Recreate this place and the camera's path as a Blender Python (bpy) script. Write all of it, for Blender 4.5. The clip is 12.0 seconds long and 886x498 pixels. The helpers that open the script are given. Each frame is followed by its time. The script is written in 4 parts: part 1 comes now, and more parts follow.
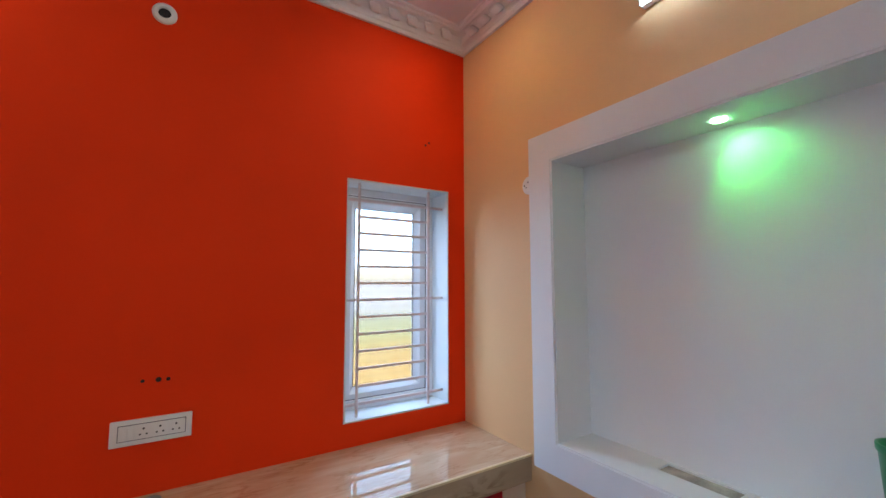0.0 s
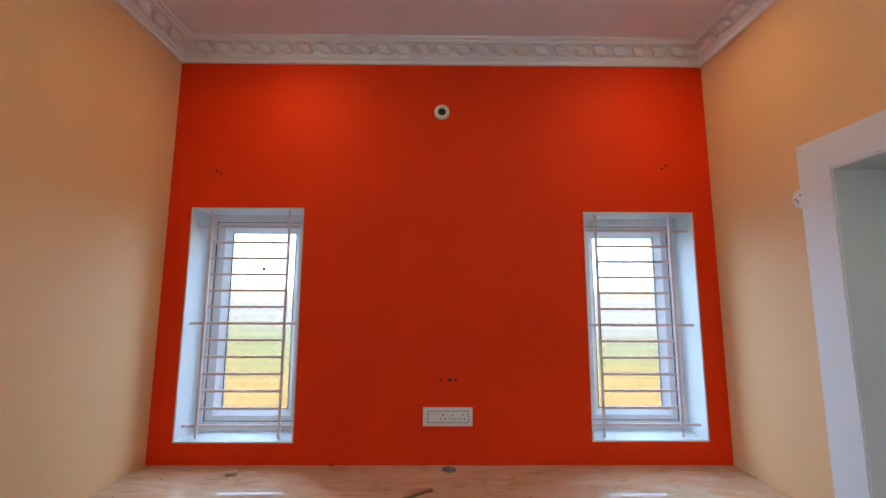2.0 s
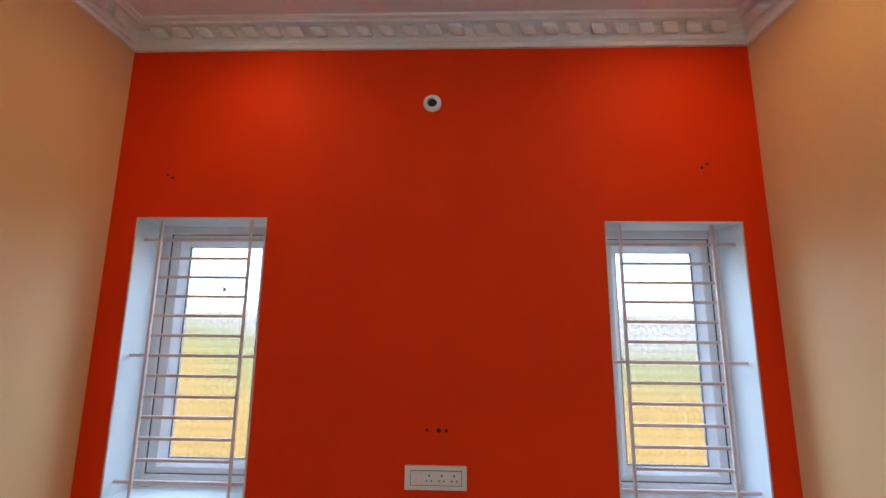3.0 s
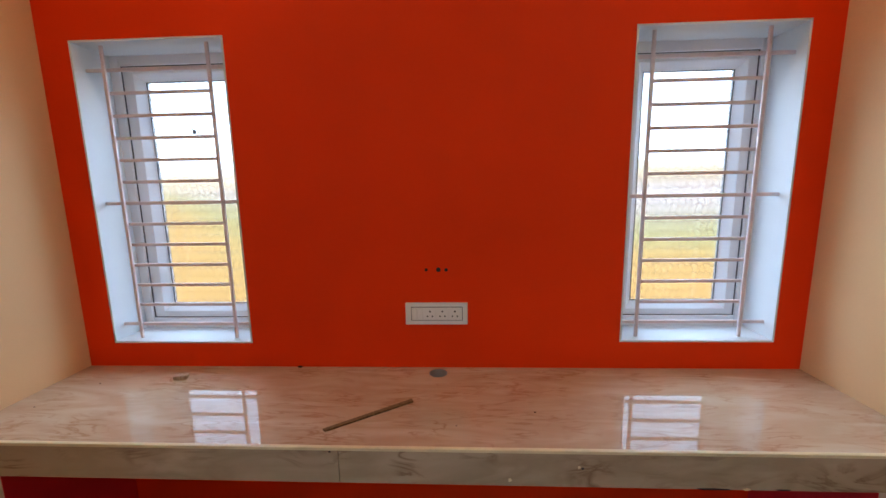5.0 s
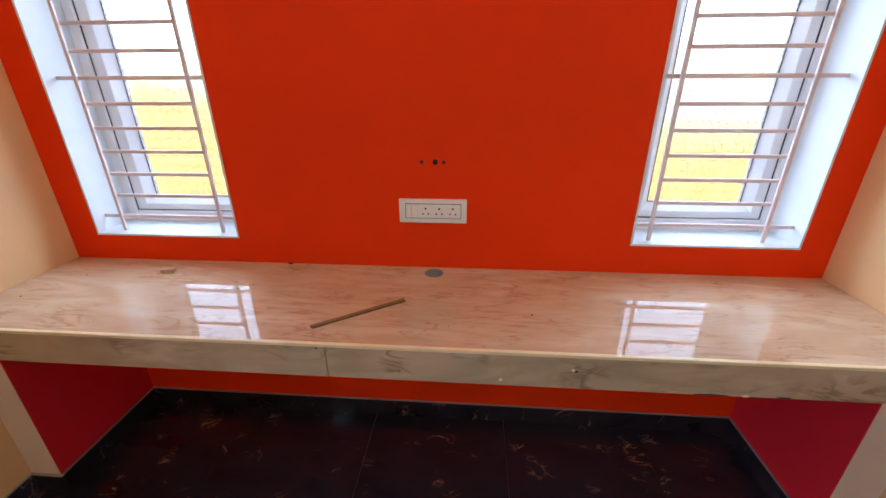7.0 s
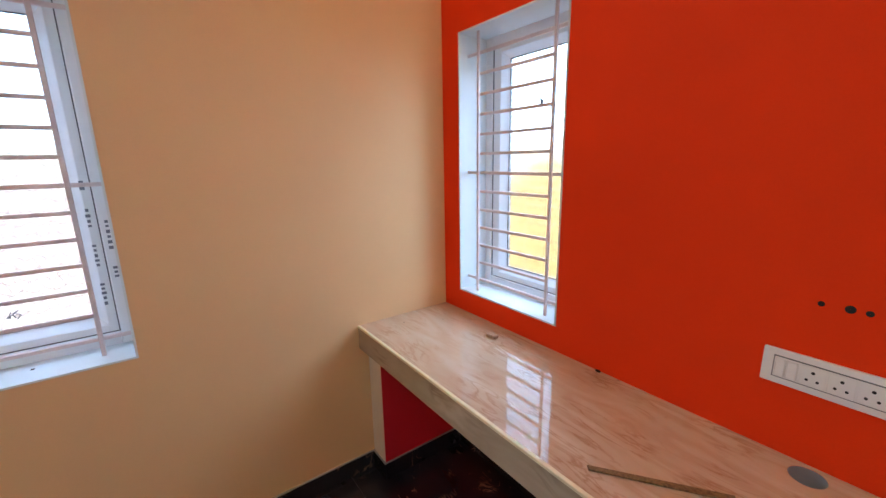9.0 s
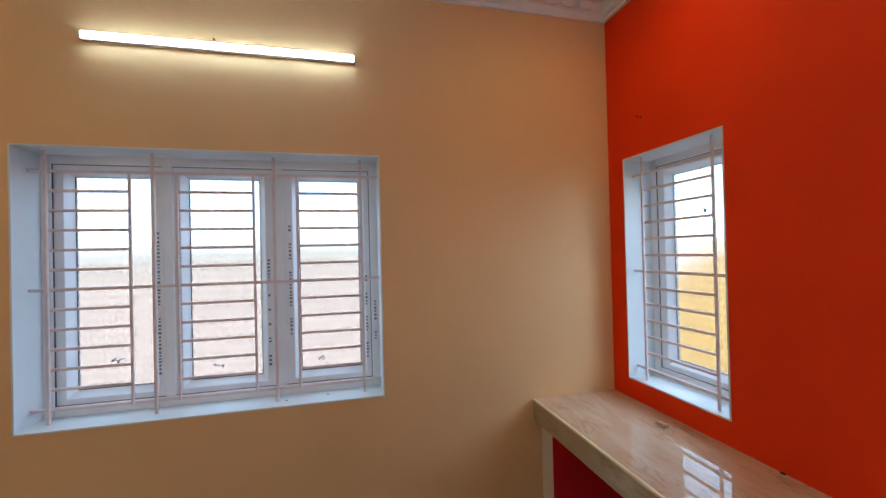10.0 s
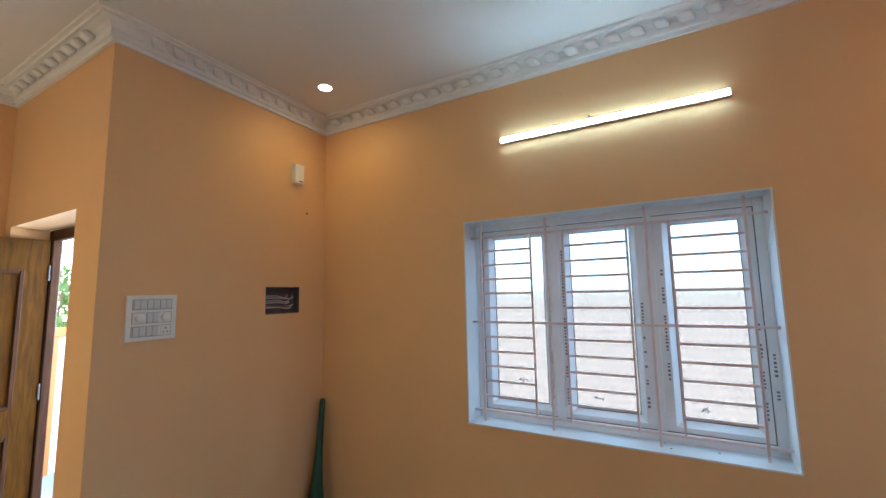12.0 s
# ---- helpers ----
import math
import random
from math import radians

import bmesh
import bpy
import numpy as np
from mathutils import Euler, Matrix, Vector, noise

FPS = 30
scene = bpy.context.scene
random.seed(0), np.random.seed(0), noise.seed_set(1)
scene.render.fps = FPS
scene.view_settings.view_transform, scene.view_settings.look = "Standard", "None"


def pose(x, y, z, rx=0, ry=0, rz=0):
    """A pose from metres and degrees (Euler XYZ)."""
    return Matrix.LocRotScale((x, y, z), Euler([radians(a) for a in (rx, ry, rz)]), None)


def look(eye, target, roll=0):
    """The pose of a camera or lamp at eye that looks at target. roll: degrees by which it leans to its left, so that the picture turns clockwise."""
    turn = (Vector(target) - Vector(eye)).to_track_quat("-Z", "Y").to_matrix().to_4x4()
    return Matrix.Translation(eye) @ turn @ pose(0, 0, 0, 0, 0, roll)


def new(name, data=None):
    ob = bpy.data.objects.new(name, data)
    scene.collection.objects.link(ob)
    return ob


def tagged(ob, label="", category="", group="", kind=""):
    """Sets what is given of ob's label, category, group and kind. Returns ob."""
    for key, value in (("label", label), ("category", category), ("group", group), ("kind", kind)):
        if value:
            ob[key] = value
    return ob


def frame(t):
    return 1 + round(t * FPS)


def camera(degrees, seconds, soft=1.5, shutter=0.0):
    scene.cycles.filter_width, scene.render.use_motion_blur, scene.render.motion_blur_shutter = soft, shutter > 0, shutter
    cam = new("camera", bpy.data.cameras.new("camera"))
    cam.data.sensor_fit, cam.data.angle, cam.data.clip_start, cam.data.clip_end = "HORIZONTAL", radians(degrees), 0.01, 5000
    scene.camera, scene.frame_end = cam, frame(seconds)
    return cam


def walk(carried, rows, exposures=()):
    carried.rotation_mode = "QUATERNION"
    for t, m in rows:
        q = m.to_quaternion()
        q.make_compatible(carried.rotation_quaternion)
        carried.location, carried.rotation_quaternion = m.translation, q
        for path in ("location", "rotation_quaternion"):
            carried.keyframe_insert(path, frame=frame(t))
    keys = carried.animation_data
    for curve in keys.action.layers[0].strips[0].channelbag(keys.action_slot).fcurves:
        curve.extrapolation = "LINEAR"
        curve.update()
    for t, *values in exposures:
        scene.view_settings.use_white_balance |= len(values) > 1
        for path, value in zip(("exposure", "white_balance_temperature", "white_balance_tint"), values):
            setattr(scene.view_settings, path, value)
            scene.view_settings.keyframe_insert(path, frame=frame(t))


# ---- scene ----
cam = camera(96.1, 12.0)
PATH = [
    (0, (1.608, -1.903, 1.574), (2.679, -0.222, 1.737), -0.1),
    (0.4, (1.494, -1.989, 1.595), (2.23, -0.141, 1.803), -0.1),
    (0.5, (1.458, -2.004, 1.6), (2.137, -0.135, 1.817), -0.3),
    (1, (1.403, -2.135, 1.611), (1.737, -0.177, 1.845), -0.1),
    (1.5, (1.435, -2.221, 1.619), (1.567, -0.237, 1.834), 0.0),
    (2, (1.47, -2.13, 1.614), (1.488, -0.146, 1.866), 0.2),
    (2.5, (1.553, -1.926, 1.653), (1.52, 0.048, 1.972), 0.3),
    (2.7, (1.577, -1.848, 1.683), (1.53, 0.125, 2.007), 0.5),
    (4.3, (1.605, -1.527, 1.635), (1.511, 0.471, 1.653), -0.2),
    (4.5, (1.606, -1.518, 1.592), (1.51, 0.478, 1.51), -0.4),
    (5, (1.624, -1.562, 1.542), (1.527, 0.409, 1.219), -1.0),
    (5.5, (1.666, -1.622, 1.492), (1.583, 0.305, 0.963), -1.4),
    (6, (1.69, -1.652, 1.464), (1.633, 0.23, 0.789), -1.5),
    (6.5, (1.701, -1.602, 1.462), (1.65, 0.242, 0.69), -1.2),
    (6.7, (1.691, -1.532, 1.469), (1.62, 0.305, 0.681), -0.9),
    (8.3, (1.562, -1.178, 1.488), (0.569, 0.419, 0.808), 0.3),
    (8.5, (1.583, -1.186, 1.51), (0.392, 0.291, 0.878), -0.0),
    (9, (1.665, -1.233, 1.546), (0.09, -0.08, 1.109), -1.0),
    (9.5, (1.803, -1.378, 1.563), (-0.01, -0.551, 1.389), -1.3),
    (10, (2.042, -1.52, 1.613), (0.1, -1.042, 1.629), -1.4),
    (10.5, (2.18, -1.595, 1.659), (0.191, -1.461, 1.824), -1.3),
    (11, (2.221, -1.625, 1.681), (0.244, -1.821, 1.91), -1.0),
    (11.5, (2.239, -1.7, 1.676), (0.336, -2.267, 1.914), -0.8),
    (12, (2.242, -1.779, 1.67), (0.506, -2.748, 1.891), -1.1),
]
EXPOSURES = [(0.0, 2.95, 6600, 18), (0.5, 3.0, 6600, 18), (1.0, 2.95, 6600, 17), (1.5, 3.0, 6600, 16), (2.5, 2.95, 6700, 17), (4.3, 2.65, 7300, 20), (5.0, 2.9, 7250, 22), (5.5, 3.0, 7300, 24), (6.5, 3.35, 7350, 26), (8.5, 3.5, 6750, 19), (9.0, 3.4, 6650, 19), (9.5, 3.15, 6850, 15), (10.5, 2.75, 6900, 14), (11.0, 2.85, 6850, 11), (11.5, 2.9, 6700, 10), (12.0, 2.9, 6400, 8)]
walk(cam, [(t, look(eye, target, roll)) for t, eye, target, roll in PATH], EXPOSURES)

# ---- world, sun, daylight ----
world = bpy.data.worlds.new("world")
scene.world = world
world.use_nodes = True
wn = world.node_tree
sky = wn.nodes.new("ShaderNodeTexSky")
sky.sky_type, sky.sun_disc = "NISHITA", False
SUN_EL, SUN_AZ = 52.0, 150.0          # degrees; azimuth clockwise from +y
sky.sun_elevation, sky.sun_rotation = radians(SUN_EL), radians(SUN_AZ)
wn.links.new(sky.outputs[0], wn.nodes["Background"].inputs[0])
wn.nodes["Background"].inputs[1].default_value = 0.15
sun = new("sun", bpy.data.lights.new("sun", "SUN"))
sun.data.energy, sun.data.angle, sun.data.color = 3.6, radians(0.5), (1.0, 0.95, 0.88)
sd = Vector((math.sin(radians(SUN_AZ)) * math.cos(radians(SUN_EL)), math.cos(radians(SUN_AZ)) * math.cos(radians(SUN_EL)), math.sin(radians(SUN_EL))))
sun.matrix_world = look(sd * 30, (0, 0, 0))

SKY_LAMP = 3.0


def sky_lamp(name, at, aim, width, height, gain=1.0):
    """Stands in for the open sky before a window: above the horizon, facing in."""
    lamp = new(name, bpy.data.lights.new(name, "AREA"))
    lamp.data.shape, lamp.data.size, lamp.data.size_y = "RECTANGLE", width, height
    lamp.data.energy, lamp.data.color = gain * SKY_LAMP * math.pi * width * height, (0.40, 0.68, 1.0)
    lamp.matrix_world = look(at, aim)


sky_lamp("sky_north", (1.485, 1.80, 2.72), (1.485, -1.5, 1.6), 6.6, 2.1, 0.70)
sky_lamp("sky_west", (-1.80, -2.11, 2.72), (1.5, -2.11, 1.6), 5.0, 2.1, 0.58)
# doorway sky with gain raised well past the others, as added fill indoors
sky_lamp("sky_entry_fill", (-0.30, -4.95, 1.75), (2.2, -4.95, 1.2), 1.7, 1.2, 2.4)
TUBE_GLOW, SPOT_GLOW, GREEN_GLOW = 7.0, 8.0, 4.0
SPOT_WATTS, GREEN_WATTS = 1.1, 0.5

# ---- room, in metres: red wall at y = 0, west wall at x = 0 ----
W, S1, S2, XC = 2.97, -4.09, -5.45, 1.41
CEIL, T = 3.05, 0.23
WIN_L = (0.126, 0.733, 0.890, 2.106)
WIN_R = (2.255, 2.856, 0.898, 2.092)
WIN_W = (-2.878, -1.340, 0.889, 2.113)
DOOR = (-5.354, -4.385, 0.0, 2.14)


# ---- materials ----
def mat(name, colour, rough=0.6, metal=0.0, vary=0.06, scale=3.0, fine=180.0, bump=0.04, spec=0.5, emit=None, strength=0.0, coat=0.0):
    """Plain material: colour that drifts at two scales, fine relief."""
    m = bpy.data.materials.new(name)
    m.use_nodes = True
    nt = m.node_tree
    b = nt.nodes["Principled BSDF"]
    b.inputs["Roughness"].default_value, b.inputs["Metallic"].default_value = rough, metal
    b.inputs["Specular IOR Level"].default_value = spec
    b.inputs["Coat Weight"].default_value = coat
    tc = nt.nodes.new("ShaderNodeTexCoord")
    n1 = nt.nodes.new("ShaderNodeTexNoise")
    n1.inputs["Scale"].default_value, n1.inputs["Detail"].default_value = scale, 5.0
    n2 = nt.nodes.new("ShaderNodeTexNoise")
    n2.inputs["Scale"].default_value, n2.inputs["Detail"].default_value = fine, 3.0
    geo = nt.nodes.new("ShaderNodeNewGeometry")
    nt.links.new(geo.outputs["Position"], n1.inputs["Vector"])
    nt.links.new(geo.outputs["Position"], n2.inputs["Vector"])
    mix = nt.nodes.new("ShaderNodeMix")
    mix.data_type = "RGBA"
    lo = tuple(c * (1 - vary) for c in colour)
    hi = tuple(min(1, c * (1 + vary)) for c in colour)
    mix.inputs["A"].default_value, mix.inputs["B"].default_value = (*lo, 1), (*hi, 1)
    add = nt.nodes.new("ShaderNodeMath")
    add.operation = "MULTIPLY_ADD"
    nt.links.new(n2.outputs["Fac"], add.inputs[0])
    add.inputs[1].default_value = 0.3
    nt.links.new(n1.outputs["Fac"], add.inputs[2])
    sub = nt.nodes.new("ShaderNodeMapRange")
    sub.inputs["From Min"].default_value, sub.inputs["From Max"].default_value = 0.35, 0.95
    nt.links.new(add.outputs[0], sub.inputs["Value"])
    nt.links.new(sub.outputs[0], mix.inputs["Factor"])
    nt.links.new(mix.outputs["Result"], b.inputs["Base Color"])
    if bump:
        bp = nt.nodes.new("ShaderNodeBump")
        bp.inputs["Strength"].default_value, bp.inputs["Distance"].default_value = bump, 0.002
        nt.links.new(n2.outputs["Fac"], bp.inputs["Height"])
        nt.links.new(bp.outputs[0], b.inputs["Normal"])
    if emit:
        b.inputs["Emission Color"].default_value = (*emit, 1)
        b.inputs["Emission Strength"].default_value = strength
    return m


def stops(nt, pairs, interp="LINEAR"):
    r = nt.nodes.new("ShaderNodeValToRGB")
    r.color_ramp.interpolation = interp
    el = r.color_ramp.elements
    while len(el) < len(pairs):
        el.new(0.5)
    for e, (p, c) in zip(el, pairs):
        e.position, e.color = p, (*c, 1)
    return r


def marble(name, base, mid, vein, stretch, rough, veins=0.5, scale=2.2, turn=0.0, drift=0.02, spec=0.5, sparse=0.5):
    """Polished stone: clouded body, streaks that run one way, thin veins."""
    m = bpy.data.materials.new(name)
    m.use_nodes = True
    nt = m.node_tree
    b = nt.nodes["Principled BSDF"]
    b.inputs["Roughness"].default_value, b.inputs["Specular IOR Level"].default_value = rough, spec
    geo = nt.nodes.new("ShaderNodeNewGeometry")
    info = nt.nodes.new("ShaderNodeObjectInfo")
    mp = nt.nodes.new("ShaderNodeMapping")
    mp.inputs["Scale"].default_value = stretch
    mp.inputs["Rotation"].default_value = (0, 0, radians(turn))
    off = nt.nodes.new("ShaderNodeVectorMath")
    off.operation = "MULTIPLY_ADD"
    comb = nt.nodes.new("ShaderNodeCombineXYZ")
    for i in range(3):
        nt.links.new(info.outputs["Random"], comb.inputs[i])
    nt.links.new(comb.outputs[0], off.inputs[0])
    off.inputs[1].default_value = (7.0, 5.0, 3.0)
    nt.links.new(geo.outputs["Position"], off.inputs[2])
    nt.links.new(off.outputs[0], mp.inputs["Vector"])
    n1 = nt.nodes.new("ShaderNodeTexNoise")
    n1.inputs["Scale"].default_value, n1.inputs["Detail"].default_value, n1.inputs["Distortion"].default_value = scale, 6.0, 0.8
    nt.links.new(mp.outputs[0], n1.inputs["Vector"])
    body = stops(nt, [(0.3, base), (0.55, mid), (0.72, base)])
    nt.links.new(n1.outputs["Fac"], body.inputs[0])
    n2 = nt.nodes.new("ShaderNodeTexNoise")
    n2.inputs["Scale"].default_value, n2.inputs["Detail"].default_value, n2.inputs["Distortion"].default_value = scale * 1.7, 8.0, 1.6
    nt.links.new(mp.outputs[0], n2.inputs["Vector"])
    line = stops(nt, [(0.485 - drift, (0, 0, 0)), (0.5, (1, 1, 1)), (0.515 + drift, (0, 0, 0))])
    nt.links.new(n2.outputs["Fac"], line.inputs[0])
    n3 = nt.nodes.new("ShaderNodeTexNoise")
    n3.inputs["Scale"].default_value = scale * 2.4
    nt.links.new(off.outputs[0], n3.inputs["Vector"])
    patch = stops(nt, [(sparse, (0, 0, 0)), (sparse + 0.16, (1, 1, 1))])
    nt.links.new(n3.outputs["Fac"], patch.inputs[0])
    amount = nt.nodes.new("ShaderNodeMath")
    amount.operation = "MULTIPLY"
    nt.links.new(line.outputs[0], amount.inputs[0])
    nt.links.new(patch.outputs[0], amount.inputs[1])
    half = nt.nodes.new("ShaderNodeMath")
    half.operation = "MULTIPLY"
    half.inputs[1].default_value = veins
    nt.links.new(amount.outputs[0], half.inputs[0])
    mix = nt.nodes.new("ShaderNodeMix")
    mix.data_type = "RGBA"
    nt.links.new(half.outputs[0], mix.inputs["Factor"])
    nt.links.new(body.outputs[0], mix.inputs["A"])
    mix.inputs["B"].default_value = (*vein, 1)
    nt.links.new(mix.outputs["Result"], b.inputs["Base Color"])
    return m


def wood(name, dark, light, rough=0.45, scale=6.0, spec=0.4):
    m = bpy.data.materials.new(name)
    m.use_nodes = True
    nt = m.node_tree
    b = nt.nodes["Principled BSDF"]
    b.inputs["Roughness"].default_value, b.inputs["Specular IOR Level"].default_value = rough, spec
    geo = nt.nodes.new("ShaderNodeNewGeometry")
    mp = nt.nodes.new("ShaderNodeMapping")
    mp.inputs["Scale"].default_value = (9, 9, 0.8)
    nt.links.new(geo.outputs["Position"], mp.inputs["Vector"])
    n = nt.nodes.new("ShaderNodeTexNoise")
    n.inputs["Scale"].default_value, n.inputs["Detail"].default_value, n.inputs["Distortion"].default_value = scale, 7, 0.7
    nt.links.new(mp.outputs[0], n.inputs["Vector"])
    r = stops(nt, [(0.3, dark), (0.7, light)])
    nt.links.new(n.outputs["Fac"], r.inputs[0])
    nt.links.new(r.outputs[0], b.inputs["Base Color"])
    bp = nt.nodes.new("ShaderNodeBump")
    bp.inputs["Strength"].default_value, bp.inputs["Distance"].default_value = 0.15, 0.002
    nt.links.new(n.outputs["Fac"], bp.inputs["Height"])
    nt.links.new(bp.outputs[0], b.inputs["Normal"])
    return m


def pressed_glass(name, axis, clear=0.54, blur=0.11):
    """Obscure glass with a pressed lattice of ridges."""
    m = bpy.data.materials.new(name)
    m.use_nodes = True
    nt = m.node_tree
    b = nt.nodes["Principled BSDF"]
    b.inputs["Base Color"].default_value = (0.54, 0.56, 0.56, 1)
    b.inputs["Transmission Weight"].default_value = 1.0
    b.inputs["Roughness"].default_value, b.inputs["IOR"].default_value = blur, 1.45
    geo = nt.nodes.new("ShaderNodeNewGeometry")
    sep = nt.nodes.new("ShaderNodeSeparateXYZ")
    nt.links.new(geo.outputs["Position"], sep.inputs[0])

    def calc(op, a, b):
        node = nt.nodes.new("ShaderNodeMath")
        node.operation = op
        for k, v in enumerate((a, b)):
            if isinstance(v, (int, float)):
                node.inputs[k].default_value = v
            else:
                nt.links.new(v, node.inputs[k])
        return node.outputs[0]

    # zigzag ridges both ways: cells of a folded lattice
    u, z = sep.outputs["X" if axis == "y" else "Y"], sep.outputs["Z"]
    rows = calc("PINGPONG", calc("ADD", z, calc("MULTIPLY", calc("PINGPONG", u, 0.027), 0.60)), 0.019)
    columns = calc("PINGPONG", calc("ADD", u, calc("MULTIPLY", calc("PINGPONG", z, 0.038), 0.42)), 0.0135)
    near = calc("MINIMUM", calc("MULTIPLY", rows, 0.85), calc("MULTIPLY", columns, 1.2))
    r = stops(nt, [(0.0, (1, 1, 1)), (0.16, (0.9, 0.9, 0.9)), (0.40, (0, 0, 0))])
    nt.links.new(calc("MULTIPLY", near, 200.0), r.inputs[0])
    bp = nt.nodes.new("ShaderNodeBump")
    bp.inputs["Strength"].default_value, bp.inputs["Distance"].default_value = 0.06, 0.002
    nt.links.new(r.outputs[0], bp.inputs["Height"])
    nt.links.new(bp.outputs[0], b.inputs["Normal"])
    # ridge lines are coloured darker, in place of the shading their refraction would give
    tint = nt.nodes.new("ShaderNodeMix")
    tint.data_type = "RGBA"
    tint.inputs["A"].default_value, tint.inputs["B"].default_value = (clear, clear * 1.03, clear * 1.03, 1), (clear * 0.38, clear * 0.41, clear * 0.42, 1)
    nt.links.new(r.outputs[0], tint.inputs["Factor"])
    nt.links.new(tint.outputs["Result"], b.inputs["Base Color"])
    return m


CREAM = mat("cream wall paint", (0.74, 0.60, 0.48), 0.6, vary=0.05, scale=3.0, spec=0.3)
RED = mat("red wall paint", (0.88, 0.044, 0.004), 0.65, vary=0.07, scale=1.6, bump=0.05, spec=0.15)
CRIMSON = mat("crimson wall paint", (0.74, 0.020, 0.032), 0.5, vary=0.08, scale=2.0)
PEACH = mat("peach wall paint", (0.80, 0.477, 0.236), 0.6, spec=0.3, vary=0.05, scale=1.3, bump=0.05)
REVEAL = mat("bluish white reveal paint", (0.69, 0.71, 0.72), 0.6, vary=0.05, scale=4.0, bump=0.05)
WHITE = mat("white wall paint", (0.80, 0.80, 0.80), 0.6, vary=0.03, scale=2.0, bump=0.05)
CEILING = mat("ceiling paint", (0.76, 0.76, 0.76), 0.7, vary=0.03, scale=1.5, bump=0.05)
PLASTER = mat("white gypsum", (0.82, 0.81, 0.80), 0.6, vary=0.04, scale=9.0, bump=0.05)
UPVC = mat("white upvc", (0.79, 0.80, 0.82), 0.35, vary=0.05, scale=7.0, bump=0.0)
GASKET = mat("dark gasket", (0.09, 0.09, 0.10), 0.7)
TAPE = mat("printed tape ink", (0.16, 0.17, 0.21), 0.6)
GRILL = mat("primed steel bar", (0.74, 0.61, 0.61), 0.5, vary=0.12, scale=20.0)
PLASTIC = mat("white plastic", (0.82, 0.80, 0.77), 0.3, vary=0.02, bump=0.0)
SWITCH = mat("pale grey switch plastic", (0.66, 0.66, 0.66), 0.35, vary=0.02, bump=0.0)
PLASTIC_GREY = mat("grey plastic line", (0.15, 0.15, 0.155), 0.5, bump=0.0)
HOLE = mat("dark hole", (0.015, 0.013, 0.013), 0.8)
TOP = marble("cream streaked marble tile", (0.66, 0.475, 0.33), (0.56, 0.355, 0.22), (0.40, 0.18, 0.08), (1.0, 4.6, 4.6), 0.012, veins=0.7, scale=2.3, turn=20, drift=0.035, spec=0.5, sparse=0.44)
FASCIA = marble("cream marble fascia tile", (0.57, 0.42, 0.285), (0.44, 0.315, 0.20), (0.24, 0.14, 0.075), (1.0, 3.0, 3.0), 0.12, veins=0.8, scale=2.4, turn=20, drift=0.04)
EDGE = mat("cream tile edge", (0.80, 0.65, 0.39), 0.35, vary=0.12, scale=14.0)
FLOOR = marble("black gold-veined tile", (0.015, 0.012, 0.016), (0.024, 0.019, 0.024), (0.46, 0.27, 0.17), (1.0, 1.7, 1.0), 0.10, veins=0.8, scale=3.0, drift=0.006, spec=0.42, sparse=0.575)
GROUT = mat("pale grout", (0.30, 0.27, 0.25), 0.8)
GROUT_DARK = mat("dark grout", (0.24, 0.22, 0.22), 0.8)
TEAK = wood("varnished teak", (0.045, 0.014, 0.0005), (0.10, 0.034, 0.001), 0.6, spec=0.1)
TEAK_DARK = wood("dark teak frame", (0.034, 0.011, 0.004), (0.072, 0.024, 0.008), 0.5, spec=0.15)
STICK = wood("raw wood strip", (0.12, 0.06, 0.022), (0.27, 0.15, 0.055), 0.7, 14)
BLOCK = wood("pale wood offcut", (0.40, 0.24, 0.14), (0.62, 0.44, 0.30), 0.7, 14)
STEEL = mat("galvanised steel", (0.16, 0.15, 0.15), 0.5, metal=0.5, vary=0.25, scale=25.0)
WIRE = mat("pale wire sheath", (0.55, 0.50, 0.48), 0.5)
WIRE_RED = mat("maroon wire sheath", (0.16, 0.05, 0.05), 0.5)
PIPE = mat("grey pvc", (0.28, 0.26, 0.26), 0.35, bump=0.0)
GREEN = mat("green plastic", (0.006, 0.20, 0.075), 0.35, bump=0.0)
GREEN_DARK = mat("dark green plastic", (0.008, 0.055, 0.035), 0.4, bump=0.0)
BRISTLE = mat("brown broom fibre", (0.16, 0.10, 0.06), 0.9, vary=0.3, scale=60.0)
PLY = mat("stained board", (0.45, 0.41, 0.35), 0.7, vary=0.55, scale=14.0)
TUBE = mat("tube diffuser", (0.9, 0.9, 0.9), 0.4, emit=(0.49, 0.80, 1.0), strength=TUBE_GLOW, bump=0.0)
SPOT = mat("spot lens", (0.9, 0.9, 0.9), 0.4, emit=(1.0, 0.80, 0.48), strength=SPOT_GLOW, bump=0.0)
LED = mat("green led lens", (0.5, 0.9, 0.6), 0.4, emit=(0.30, 1.0, 0.42), strength=GREEN_GLOW, bump=0.0)
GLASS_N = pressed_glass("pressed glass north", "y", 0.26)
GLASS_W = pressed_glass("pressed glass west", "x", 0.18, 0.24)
CREAM_OUT = mat("outdoor white paint", (0.62, 0.61, 0.59), 0.7, vary=0.06)
ORANGE_OUT = mat("outdoor orange paint", (0.62, 0.12, 0.02), 0.6, vary=0.08)
PORCH = mat("grey porch floor", (0.22, 0.25, 0.30), 0.5, vary=0.1)
LEAF = mat("shrub leaf", (0.07, 0.15, 0.03), 0.6, vary=0.4, scale=6.0)
BARK = mat("shrub bark", (0.12, 0.08, 0.05), 0.8, vary=0.2)


